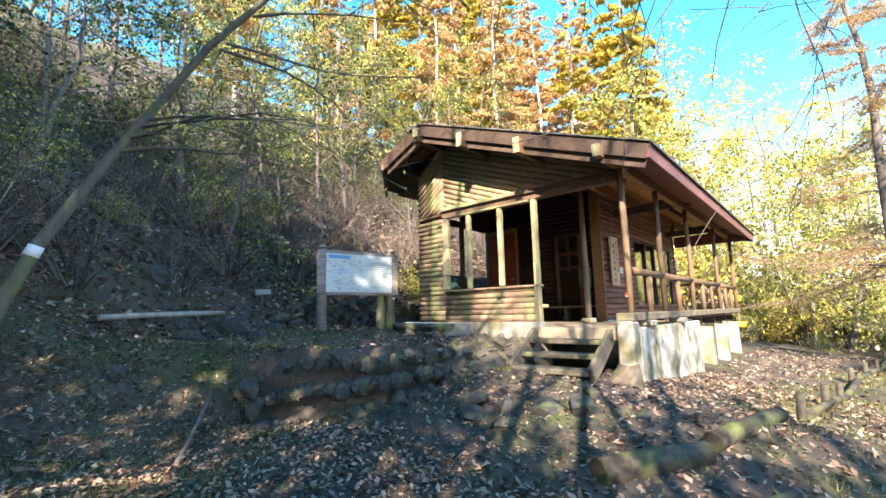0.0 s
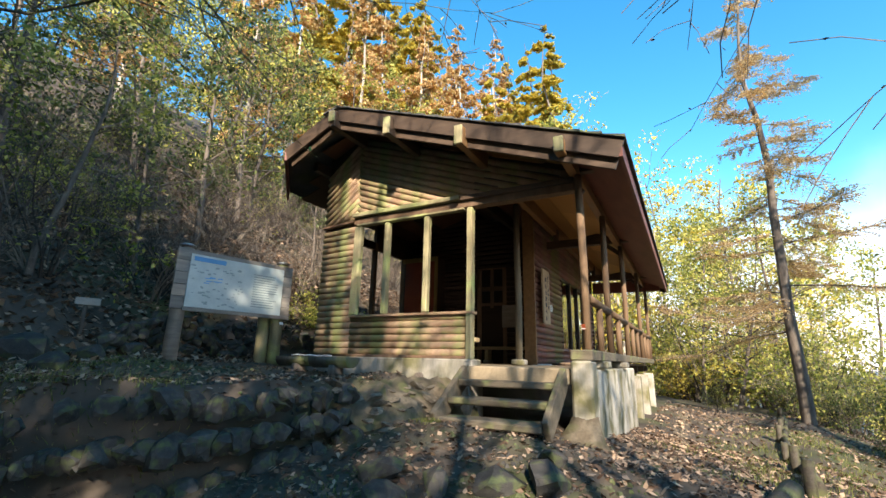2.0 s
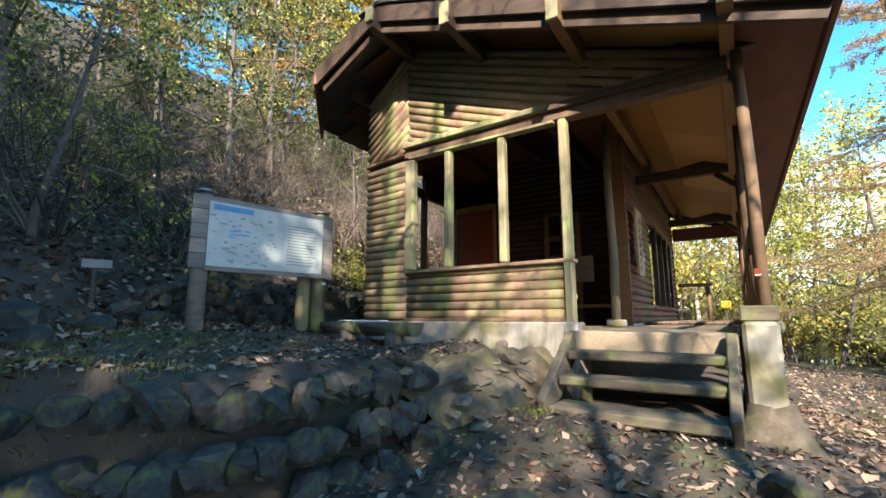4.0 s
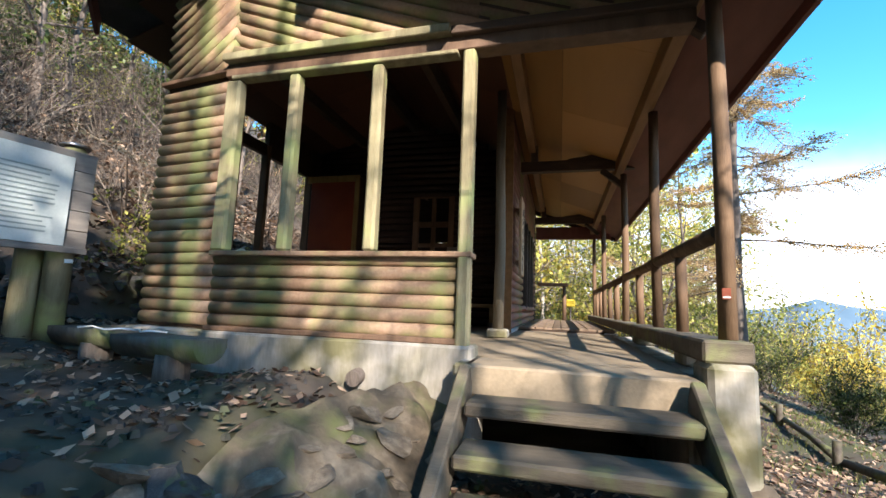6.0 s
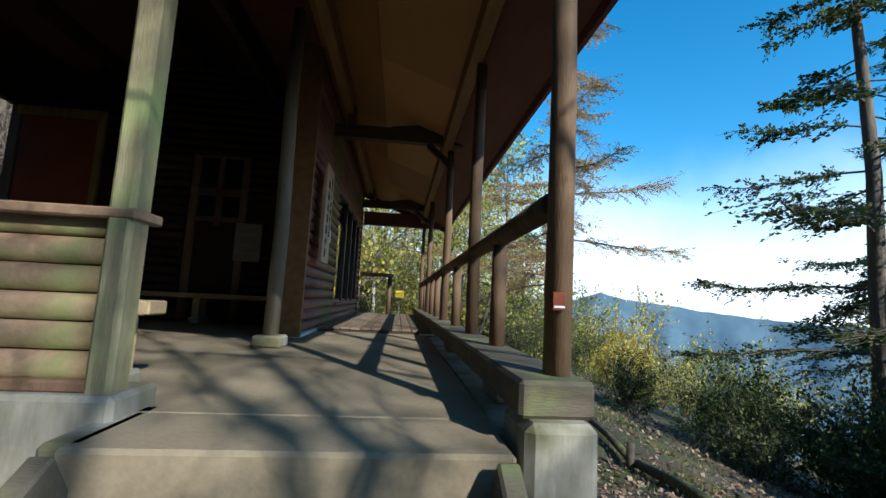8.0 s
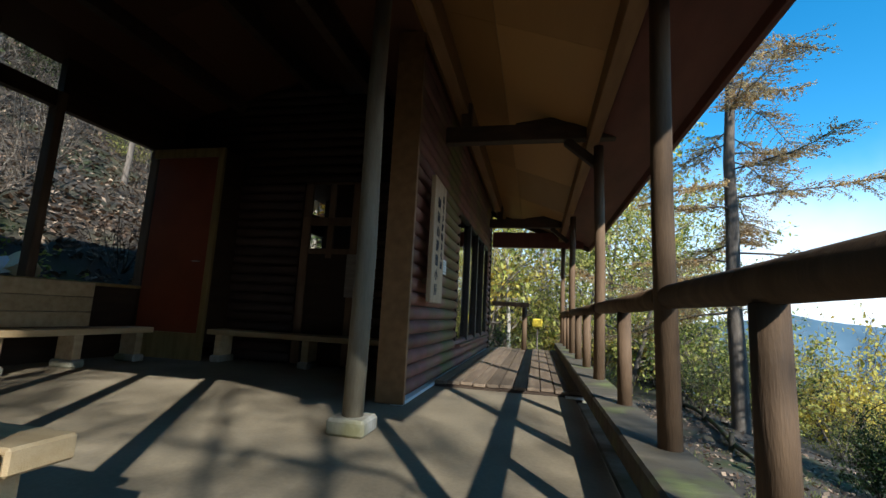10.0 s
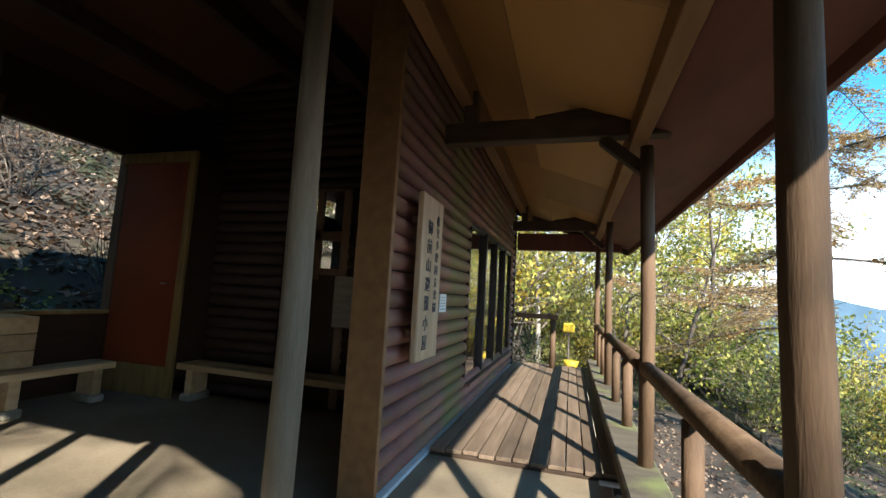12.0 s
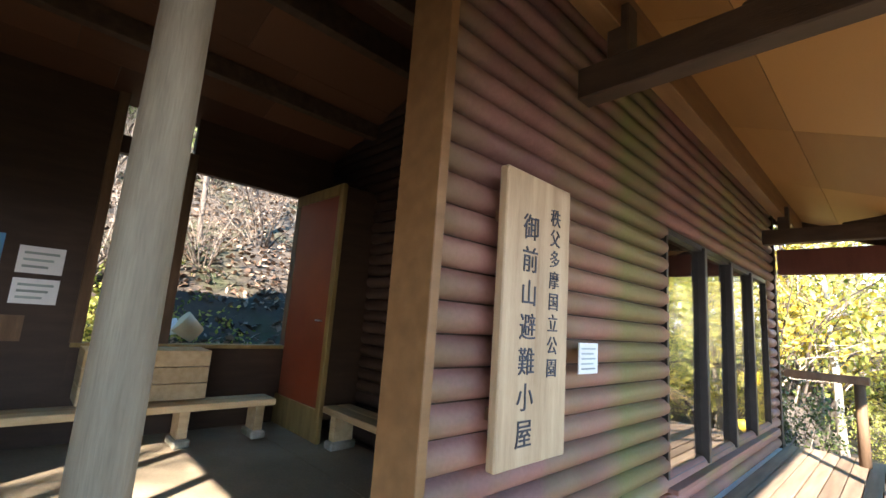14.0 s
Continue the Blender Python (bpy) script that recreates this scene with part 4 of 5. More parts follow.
# ---- rocks, stones, logs ----
def rock_mesh(seed, mat, name="rock"):
    bm = bmesh.new()
    bmesh.ops.create_icosphere(bm, subdivisions=2, radius=1.0)
    r = random.Random(seed)
    sx, sy, sz = r.uniform(0.8, 1.2), r.uniform(0.65, 1.0), r.uniform(0.6, 0.9)
    o = Vector((r.uniform(0, 50), r.uniform(0, 50), r.uniform(0, 50)))
    planes = [(Vector((r.gauss(0, 1), r.gauss(0, 1), r.gauss(0, 1))).normalized(), r.uniform(0.38, 0.66)) for _ in range(13)]
    for v in bm.verts:
        n = v.co.normalized()
        k = 1 + 0.38 * noise.noise(n * 1.1 + o) + 0.16 * noise.noise(n * 3 + o)
        c = Vector((n.x * sx, n.y * sy, n.z * sz)) * k
        for pn, pd in planes:
            over = c.dot(pn) - pd
            if over > 0:
                c -= pn * over * 0.97
        v.co = c
    me = bpy.data.meshes.new(name)
    bm.to_mesh(me)
    bm.free()
    me.materials.append(mat)
    return me


ROCKS = [rock_mesh(k, M["rock"]) for k in range(7)]
STONES = [rock_mesh(20 + k, M["rock_tan"], "stone") for k in range(5)]


def set_rock(parent, meshes, r, x, y, z, s, flat=1.0, name="rock"):
    ob = new(name, r.choice(meshes))
    if parent is not None:
        ob.parent = parent
    ob.matrix_basis = Matrix.Translation((x, y, z)) @ Euler((r.uniform(-0.4, 0.4), r.uniform(-0.4, 0.4), r.uniform(0, 6.28))).to_matrix().to_4x4() @ Matrix.Diagonal((s, s * r.uniform(0.75, 1.05), s * flat, 1))
    return ob


rng = random.Random(11)
edge_wall = thing("rock_edging", "dry laid grey rocks edging the terrace", "rock wall", kind="structure")
for k in range(96):
    y = 4.4 + 2.75 * (k + rng.random()) / 96
    xt = lerp(y, EDGE_Y, EDGE_X)
    lift = rng.choice((0.0, 0.4, 0.8))
    x = xt + rng.uniform(-0.1, 0.08) + 0.14 * (1 - lift)
    z0 = ground_z(xt + 0.45, y)
    z1 = ground_z(xt - 0.55, y)
    set_rock(edge_wall, ROCKS, rng, x, y, z0 + (z1 - z0) * lift, rng.uniform(0.12, 0.22))


def mortar_bank(x0, x1, y_front, y_back, z_top, seed, parent, side=0.0):
    """A rough sloping apron of mortar that leans against the foundation."""
    r = random.Random(seed)
    nx, ny = max(6, int((x1 - x0) / 0.07)), 9
    vs, fs = [], []
    for i in range(nx + 1):
        u = i / nx
        edge = min(1.0, min(u, 1 - u) * 6 + 0.25)
        for j in range(ny + 1):
            v = j / ny
            x = x0 + (x1 - x0) * u + r.uniform(-0.02, 0.02) + side * (1 - v) * (u - 0.3)
            y = y_front + (y_back - y_front) * v + r.uniform(-0.02, 0.02)
            g = ground_z(x, y) - 0.04
            vs.append((x, y, g + max(0.0, z_top - g) * v ** 0.75 * edge + r.uniform(-0.025, 0.025)))
    for i in range(nx):
        for j in range(ny):
            q = i * (ny + 1) + j
            fs.append((q, q + ny + 1, q + ny + 2, q + 1))
    return raw("mortar", vs, fs, M["mortar"], parent, True)


masonry = thing("stone_bank", "tan stones set in mortar below the front wall", "stone bank", kind="structure")


def bank_point(y, v):
    """On the mortared face between terrace and path: v runs from the terrace edge to the foot."""
    x = lerp(y, EDGE_Y, EDGE_X) - 0.16 + 0.62 * v
    g = ground_z(x, y)
    foot = ground_z(lerp(y, EDGE_Y, EDGE_X) + 0.5, y) - 0.05
    return x, max(g + 0.02, foot + (0.93 - foot) * (1 - v ** 1.5))


vs, fs = [], []
for i in range(34):
    y = 7.05 + 1.92 * i / 33
    for j in range(12):
        x, zz = bank_point(y, j / 11)
        bulge = 0.1 * noise.noise((x * 3, y * 3, 3)) + 0.05 * noise.noise((x * 9, y * 9, 8))
        sink = 0.3 * (1 - smooth((y - 7.05) / 0.7)) + 0.16 * smooth((j - 7) / 4)
        vs.append((x + bulge, y + 0.5 * bulge, zz + bulge - sink))
for i in range(33):
    for j in range(11):
        q = i * 12 + j
        fs.append((q, q + 1, q + 13, q + 12))
raw("mortar", vs, fs, M["mortar"], masonry, True)
for k in range(36):
    y, v = rng.uniform(6.95, 8.85), rng.uniform(0.05, 0.9)
    x, zz = bank_point(y, v)
    set_rock(masonry, STONES, rng, x, y, zz - 0.06, rng.uniform(0.1, 0.18), 0.36, "stone")
mortar_bank(-3.02, -2.6, 8.3, 8.7, 0.55, 5, masonry, 0.2)
back_wall = thing("retaining_wall", "dark stacked rocks holding the slope behind the hut", "rock wall", kind="structure")
for k in range(150):
    y = 6.6 + 8.2 * rng.random()
    lift = rng.random()
    x = -9.75 - 0.25 * lift + rng.uniform(-0.06, 0.06) + (0.1 if y < 8.5 else 0)
    set_rock(back_wall, ROCKS, rng, x, y, 0.95 + 0.85 * lift, rng.uniform(0.12, 0.24))
for x, y, s in ((-3.05, 6.55, 0.3), (-2.75, 6.85, 0.34), (-3.5, 6.3, 0.24), (-3.75, 6.0, 0.26), (-3.3, 5.9, 0.2), (-4.1, 6.35, 0.28), (-2.5, 6.5, 0.2), (-4.0, 5.6, 0.17), (-2.85, 7.25, 0.24), (-3.0, 5.2, 0.1)):
    ob = set_rock(None, ROCKS, rng, x, y, ground_z(x, y) + s * 0.1, s, 0.75)
    tagged(ob, "grey rock half buried in the dirt path", "rock", "path rocks")
for x, y, s in ((-8.9, 4.5, 0.42), (-8.2, 5.4, 0.3), (-9.6, 5.6, 0.55), (-9.3, 6.2, 0.35), (-7.6, 3.2, 0.2), (-6.2, 2.2, 0.14), (-5.2, 3.3, 0.1), (-10.6, 4.4, 0.5)):
    ob = set_rock(None, ROCKS, rng, x, y, ground_z(x, y) + s * 0.15, s, 0.8)
    tagged(ob, "grey rock lying on the mossy bank", "rock", "bank rocks")


def edge_log(label, a, b, r, mat, group):
    bm = bmesh.new()
    a, b = Vector(a), Vector(b)
    mid = (a + b) / 2 + Vector((0.02, 0.02, 0.015))
    round_bar(bm, [(0, 0, 0), mid - a, b - a], [r, r * 0.96, r * 0.88], 14)
    for v in bm.verts:
        v.co += Vector((noise.noise(v.co * 5 + a), noise.noise(v.co * 5 + b), noise.noise(v.co * 7))) * 0.02
    ob = part("log", bm, mat)
    ob.location = a
    return tagged(ob, label, "log", group)


def on(x, y, dz=0.0):
    return (x, y, ground_z(x, y) + dz)


edge_log("thick mossy log laid along the path edge", on(-2.08, 5.6, 0.08), on(-1.4, 6.55, 0.08), 0.13, M["log_edge"], "path edge logs")
edge_log("dark weathered log laid along the path edge", on(-1.38, 6.72, 0.1), on(-0.95, 8.3, 0.08), 0.1, M["log_edge"], "path edge logs")
edge_log("thin grey log lying down the slope", on(-1.05, 5.75, 0.05), on(-0.72, 6.35, 0.04), 0.045, M["log_edge"], "path edge logs")
ys = [8.6, 10.6, 12.6, 14.6, 16.6, 18.6, 21, 23.5]
xs = [lerp(y, [7, 9, 14, 20, 40], [-1.0, -0.72, -0.3, 0.6, 2.8]) for y in ys]
for k, (x, y) in enumerate(zip(xs, ys)):
    bm = bmesh.new()
    round_bar(bm, [(0, 0, -0.2), (0.02, 0, 0.34)], [0.055, 0.05], 10)
    st = part("stake", bm, M["log_edge"])
    st.location = on(x, y)
    tagged(st, "short dark wooden stake at the path edge", "stake", "path stakes")
    if k:
        edge_log("slim log held by stakes at the path edge", on(xs[k - 1] + 0.08, ys[k - 1], 0.09), on(x + 0.08, y, 0.09), 0.055, M["log_edge"], "path edge logs")
edge_log("pale fallen branch on the bank", on(-8.6, 3.1, 0.25), on(-9.3, 5.2, 0.5), 0.045, M["bark_pale"], "fallen branches")
edge_log("grey fallen branch in the litter", on(-5.9, 3.4, 0.03), on(-7.1, 4.2, 0.05), 0.025, M["bark"], "fallen branches")

# small marker sign on the bank
sg = thing("marker_sign", "small grey sign board on a wooden stake", "sign", on(-10.3, 6.45))
bm = bmesh.new()
round_bar(bm, [(0, 0, -0.2), (0, 0, 0.62)], [0.035, 0.03], 8)
part("stake", bm, M["bark"], sg)
bm = bmesh.new()
cube(bm, -0.02, 0.0, -0.17, 0.17, 0.5, 0.62, 0.005)
bm.transform(Matrix.Translation((0.055, 0, 0)) @ Matrix.Rotation(-0.35, 4, "Z"))
part("plate", bm, M["board_wood"], sg)
# bucket and paper outside the rear window, yellow plate at the deck end
bk = thing("bucket", "cream plastic bucket tipped behind the hut", "bucket", (-9.75, 12.95, 2.13))
bm = bmesh.new()
round_bar(bm, [(0, 0, 0), (0, 0.0, 0.28)], [0.12, 0.16], 16)
bm.transform(Matrix.Rotation(0.9, 4, "X"))
part("body", bm, M["cream"], bk)
ym = thing("yellow_marker", "yellow box and bowl hung on a thin stake", "marker", on(-3.35, 24.0))
bm = bmesh.new()
round_bar(bm, [(0, 0, -0.2), (0, 0, 2.1)], [0.03, 0.025], 8)
part("stake", bm, M["bark"], ym)
bm = bmesh.new()
cube(bm, -0.17, 0.17, -0.16, -0.03, 1.82, 2.1, 0.03)
part("box", bm, M["yellow_sign"], ym, "faded yellow plastic box")
bm = bmesh.new()
round_bar(bm, [(0.08, -0.22, 0.72), (0.08, -0.22, 0.8), (0.08, -0.22, 0.98)], [0.1, 0.19, 0.23], 16)
part("bowl", bm, M["yellow_sign"], ym, "faded yellow plastic bowl")
wm = thing("white_tag", "small white label lying by the deck edge", "tag", (-2.98, 13.4, FLOOR))
bm = bmesh.new()
cube(bm, -0.1, 0.1, -0.03, 0.03, 0.0, 0.02, 0.004)
part("plate", bm, M["paper"], wm)


sheet = thing("paper_sheet", "crumpled white sheet lying beside the bucket", "paper", (-9.72, 12.62, 2.14))
bm = bmesh.new()
cube(bm, -0.012, 0.0, -0.14, 0.14, -0.02, 0.2, 0.003, Matrix.Rotation(-0.5, 4, "Y") @ Matrix.Rotation(0.25, 4, "X"))
part("leaf", bm, M["paper"], sheet)
# drain pipe in the foundation, red tag on the corner post, coiled cord on the bench
dp = thing("drain_pipe", "short dark drain pipe stub in the foundation", "pipe", (-5.3, 8.93, 0.93))
bm = bmesh.new()
round_bar(bm, [(0, 0.06, 0.0), (0, -0.1, -0.02)], [0.06, 0.06], 14)
part("stub", bm, M["bark"], dp)
rt = thing("red_tag", "small red and white tag tied to the corner post", "tag", (RX - 0.02, 8.808, 1.62))
bm = bmesh.new()
cube(bm, -0.028, 0.022, -0.005, 0.008, -0.035, 0.035, 0.002)
part("plate", bm, M["door"], rt)
bm = bmesh.new()
cube(bm, -0.024, 0.018, -0.009, -0.0055, -0.025, -0.017)
part("stripe", bm, M["paper"], rt)
cord = thing("cord", "loose pale cord lying over the log benches", "cord", (-7.2, 8.5, 1.19))
bm = bmesh.new()
round_bar(bm, [(0.09 * k - 0.45, 0.06 * math.sin(k * 1.3), 0.006 + 0.01 * (k % 2)) for k in range(11)], [0.008] * 11, 6)
part("strand", bm, M["paper"], cord)


# ---- plants ----
class Plant:
    """Collects tapered twigs and leaves, and makes two meshes of them."""

    def __init__(self, seed):
        self.r = random.Random(seed)
        self.v, self.f, self.lv, self.lf = [], [], [], []

    def tube(self, pts, radii, sides=5):
        k0 = len(self.v)
        n = len(pts)
        for k, p in enumerate(pts):
            d = (pts[min(k + 1, n - 1)] - pts[max(k - 1, 0)]).normalized()
            u = (Vector((1, 0, 0)) - d * d.x) if abs(d.x) < 0.9 else (Vector((0, 1, 0)) - d * d.y)
            u.normalize()
            w = d.cross(u)
            for s in range(sides):
                a = 2 * math.pi * s / sides
                self.v.append(tuple(p + (u * math.cos(a) + w * math.sin(a)) * radii[k]))
        for k in range(n - 1):
            for s in range(sides):
                a, b = k0 + k * sides + s, k0 + k * sides + (s + 1) % sides
                self.f.append((a, b, b + sides, a + sides))

    def leaf(self, p, size, d=None, flat=0.0):
        r = self.r
        n = Vector((r.gauss(0, 1), r.gauss(0, 1), r.gauss(0, 1) + flat * 2)).normalized()
        u = n.orthogonal().normalized()
        if d is not None:
            u = (d + Vector((r.gauss(0, 0.4), r.gauss(0, 0.4), r.gauss(0, 0.4)))).normalized()
            n = u.orthogonal()
        else:
            u = (Matrix.Rotation(r.uniform(0, 6.28), 3, n) @ u)
        w = n.cross(u).normalized()
        a, b = size, size * r.uniform(0.4, 0.65)
        k = len(self.lv)
        self.lv += [tuple(p - u * a * 0.5), tuple(p + w * b * 0.5 + u * a * 0.05), tuple(p + u * a * 0.5), tuple(p - w * b * 0.5 + u * a * 0.05)]
        self.lf.append((k, k + 1, k + 2, k + 3))

    def branch(self, p, d, length, rad, depth, kink=0.25, droop=0.0, leaf=None, n_leaf=0, kids=(3, 5), spread=0.8):
        r = self.r
        n = max(3, int(length / 0.35) if depth else 3)
        n = min(n, 8)
        pts, radii = [p.copy()], [rad]
        q = p.copy()
        dd = d.normalized()
        for k in range(n):
            dd = (dd + Vector((r.gauss(0, kink), r.gauss(0, kink), r.gauss(0, kink * 0.7) - droop)) * 0.5).normalized()
            q = q + dd * length / n
            pts.append(q.copy())
            radii.append(max(rad * (1 - 0.75 * (k + 1) / n), 0.003))
        self.tube(pts, radii, 6 if rad > 0.05 else (4 if rad > 0.012 else 3))
        if depth > 0:
            for k in range(r.randint(*kids)):
                t = r.uniform(0.25, 1.0)
                i = min(n - 1, int(t * n))
                base_p = pts[i].lerp(pts[i + 1], t * n - i)
                side = Vector((r.gauss(0, 1), r.gauss(0, 1), r.gauss(0.1, 0.7))).normalized()
                self.branch(base_p, dd * (1 - spread * 0.5) + side * spread, length * r.uniform(0.4, 0.65), max(radii[i] * 0.55, 0.004), depth - 1, kink, droop, leaf, n_leaf, kids, spread)
        if leaf and depth <= 1:
            for k in range(n_leaf):
                t = r.random()
                i = min(n - 1, int(t * n))
                self.leaf(pts[i].lerp(pts[i + 1], t * n - i) + Vector((r.gauss(0, 1), r.gauss(0, 1), r.gauss(0, 1))) * leaf * 0.8, leaf * r.uniform(0.6, 1.3))
        return pts

    def build(self, name, label, category, bark, leaves=None, group=""):
        t = thing(name, label, category, group=group)
        raw("trunk", self.v, self.f, bark, t, True)
        if self.lf and leaves:
            raw("crown", self.lv, self.lf, leaves, t)
        return t


def broadleaf(seed, h, rad, bark, leaves, label, leaf=0.16, n_leaf=9, first=0.35, group="", limb=0.34, lean=0.0):
    p = Plant(seed)
    r = p.r
    pts, q, d = [Vector((0, 0, -0.3))], Vector((0, 0, -0.3)), Vector((lean, 0, 1)).normalized()
    n = 9
    for k in range(n):
        d = (d + Vector((r.gauss(0, 0.06), r.gauss(0, 0.06), 0.04))).normalized()
        q = q + d * (h + 0.3) / n
        pts.append(q.copy())
    radii = [rad * (1 - 0.85 * k / n) for k in range(n + 1)]
    p.tube(pts, radii, 8)
    limbs = 13
    for k in range(limbs):
        t = first + (1 - first) * (k + r.random()) / limbs
        i = min(n - 1, int(t * n))
        b = pts[i].lerp(pts[i + 1], t * n - i)
        a = k * 2.4 + r.uniform(-0.5, 0.5)
        up = r.uniform(0.25, 0.9)
        p.branch(b, Vector((math.cos(a), math.sin(a), up)), h * limb * (1.15 - 0.6 * t), radii[i] * 0.5, 2, 0.3, 0.0, leaf if leaves else None, n_leaf)
    return p.build("tree", label, "tree", bark, leaves, group)


def larch_tree(seed, h, rad, bark, leaves, label, dens=1.0, group="", first=0.12, reach=0.2, leaf=0.13):
    p = Plant(seed)
    r = p.r
    pts = [Vector((r.gauss(0, 0.02) * k, r.gauss(0, 0.02) * k, -0.4 + (h + 0.4) * k / 10)) for k in range(11)]
    radii = [rad * (1 - 0.93 * k / 10) for k in range(11)]
    p.tube(pts, radii, 8)
    z = h * first
    while z < h * 0.98:
        t = z / h
        i = min(9, int((z + 0.4) / (h + 0.4) * 10))
        b = pts[i].lerp(pts[i + 1], (z + 0.4) / (h + 0.4) * 10 - i)
        ln = h * reach * (1 - t) ** 0.75 * r.uniform(0.55, 1.1) + 0.25
        a = r.uniform(0, 6.28)
        d = Vector((math.cos(a), math.sin(a), r.uniform(-0.15, 0.25)))
        n = 5
        bp, q, dd = [b.copy()], b.copy(), d
        for k in range(n):
            dd = (dd + Vector((r.gauss(0, 0.1), r.gauss(0, 0.1), (-0.1 if k < 3 else 0.12) + r.gauss(0, 0.04)))).normalized()
            q = q + dd * ln / n
            bp.append(q.copy())
        p.tube(bp, [max(0.004, 0.028 * (1 - t) * (1 - 0.85 * k / n) + 0.006) for k in range(n + 1)], 4)
        twigs = int(ln * 7 * dens) + 2
        for k in range(twigs):
            s = r.uniform(0.15, 1.0)
            j = min(n - 1, int(s * n))
            o = bp[j].lerp(bp[j + 1], s * n - j)
            side = Vector((-dd.y, dd.x, 0)) * r.choice((-1, 1)) + dd * 0.6 + Vector((0, 0, r.gauss(-0.15, 0.2)))
            side.normalize()
            tl = ln * 0.28 * r.uniform(0.4, 1.0) + 0.12
            e = o + side * tl + Vector((0, 0, -0.08 * tl))
            p.tube([o, o.lerp(e, 0.55) + Vector((0, 0, 0.03)), e], [0.007, 0.005, 0.003], 3)
            for m in range(int(7 * dens) + 1):
                c = o.lerp(e, r.random()) + Vector((r.gauss(0, 0.03), r.gauss(0, 0.03), r.gauss(0, 0.03)))
                p.leaf(c, leaf * r.uniform(0.6, 1.3), side)
        z += h * 0.012 * r.uniform(0.6, 1.4) + 0.05
    return p.build("larch", label, "tree", bark, leaves, group)


def bush(seed, h, bark, leaves, label, n=16, leaf=0.08, n_leaf=8, group="", name="shrub", spread=0.55):
    p = Plant(seed)
    r = p.r
    for k in range(n):
        a = r.uniform(0, 6.28)
        d = Vector((math.cos(a) * spread * r.uniform(0.3, 1.3), math.sin(a) * spread * r.uniform(0.3, 1.3), 1))
        p.branch(Vector((math.cos(a) * 0.15, math.sin(a) * 0.15, -0.15)), d, h * r.uniform(0.6, 1.0), 0.02, 2, 0.35, 0.02, leaf if leaves else None, n_leaf, (3, 5), 0.7)
    return p.build(name, label, "shrub", bark, leaves, group)


def put(ob, x, y, s=1.0, rot=0.0, dz=0.0, first=False, sz=1.0):
    m = Matrix.Translation(on(x, y, dz)) @ Matrix.Rotation(rot, 4, "Z") @ Matrix.Diagonal((s, s, s * sz, 1))
    if first:
        ob.matrix_basis = m
        return ob
    return copy_thing(ob, m)


def plant_all(protos, places):
    """Sets out copies of the prototypes in turn; the prototypes take the first places."""
    r = random.Random(len(places))
    for k, (x, y, s) in enumerate(places):
        put(protos[k % len(protos)], x, y, s, r.uniform(0, 6.28), first=k < len(protos), sz=r.uniform(0.9, 1.15))


def plant_turned(protos, places):
    """Sets out copies by prototype, place, scale, turn and stretch."""
    used = set()
    for k, x, y, s, rot, sz in places:
        put(protos[k], x, y, s, rot, first=k not in used, sz=sz)
        used.add(k)


# larches
near_larch = larch_tree(1, 17, 0.2, M["bark"], M["larch"], "tall sparse autumn larch beside the path", 3.0, "larches", first=0.16, reach=0.22, leaf=0.055)
put(near_larch, 1.3, 20.4, 1.0, 0.4, first=True)
dark_larch = larch_tree(2, 16, 0.19, M["bark"], M["leaf_dark"], "dark conifer on the valley slope", 2.4, "conifers", first=0.1, reach=0.24, leaf=0.09)
put(dark_larch, 5.1, 14.2, 1.0, 1.0, first=True)
put(dark_larch, 9.5, 15.5, 1.1, 2.0)
lar = [larch_tree(3, 19, 0.22, M["bark_pale"], M["larch"], "orange autumn larch on the hill", 1.9, "larches", leaf=0.2), larch_tree(4, 22, 0.22, M["bark"], M["leaf_yellow"], "bright yellow conical larch", 3.0, "larches", first=0.2, leaf=0.2)]
plant_all(lar, [(-17, 27, 1.0), (-8.4, 29, 0.95), (-13, 33, 1.1), (-22, 24, 1.0), (-26, 30, 1.2), (-15, 40, 1.2), (-20, 36, 1.1), (-30, 22, 1.0), (-18.5, 31, 0.9), (-28, 38, 1.2), (-24, 18, 0.8), (-11, 42, 1.1), (-33, 30, 1.1), (-12, 37, 1.2), (-36, 24, 1.1), (-38, 16, 1.2), (-31, 14, 1.0), (-22.5, 29, 1.1), (-15.5, 24.5, 0.85), (-11, 26, 0.8), (-19, 22.5, 0.9), (-27, 25, 1.0), (-16, 36, 1.15), (-18, 28, 1.0), (-12.5, 30, 1.0), (-21, 33, 1.15), (-14, 27.5, 0.95), (-24, 35, 1.2), (-20, 26, 1.0), (-9.5, 35, 1.1), (-25, 22, 1.0), (-29, 28, 1.1), (-16.5, 31, 1.05), (-23, 27, 1.1)])
# broadleaved trees
green = [broadleaf(k, 11, 0.13, M["bark_pale"] if k % 2 else M["bark"], M["leaf_green"] if k != 12 else M["leaf_yellow"], "slender tree with yellow green autumn leaves", 0.2, 9, group="far trees") for k in (10, 11, 12)]
rng = random.Random(8)
spots = [(0.0, 33, 1.0), (-4.5, 28, 0.9), (-6.0, 33, 1.2), (2.2, 30, 1.0), (-2.5, 36, 1.1), (2, 42, 1.2), (-8, 25, 1.0), (6, 48, 1.3), (-3, 47, 1.3), (0.5, 55, 1.4), (-7, 44, 1.3), (-5, 58, 1.5), (-1.2, 30, 0.8)]
for k in range(16):
    spots.append((rng.uniform(-16, 12), rng.uniform(48, 85), rng.uniform(1.2, 1.8)))
for k in range(34):
    spots.append((rng.uniform(30, 95), rng.uniform(8, 130), rng.uniform(0.8, 1.3)))
plant_all(green, spots)
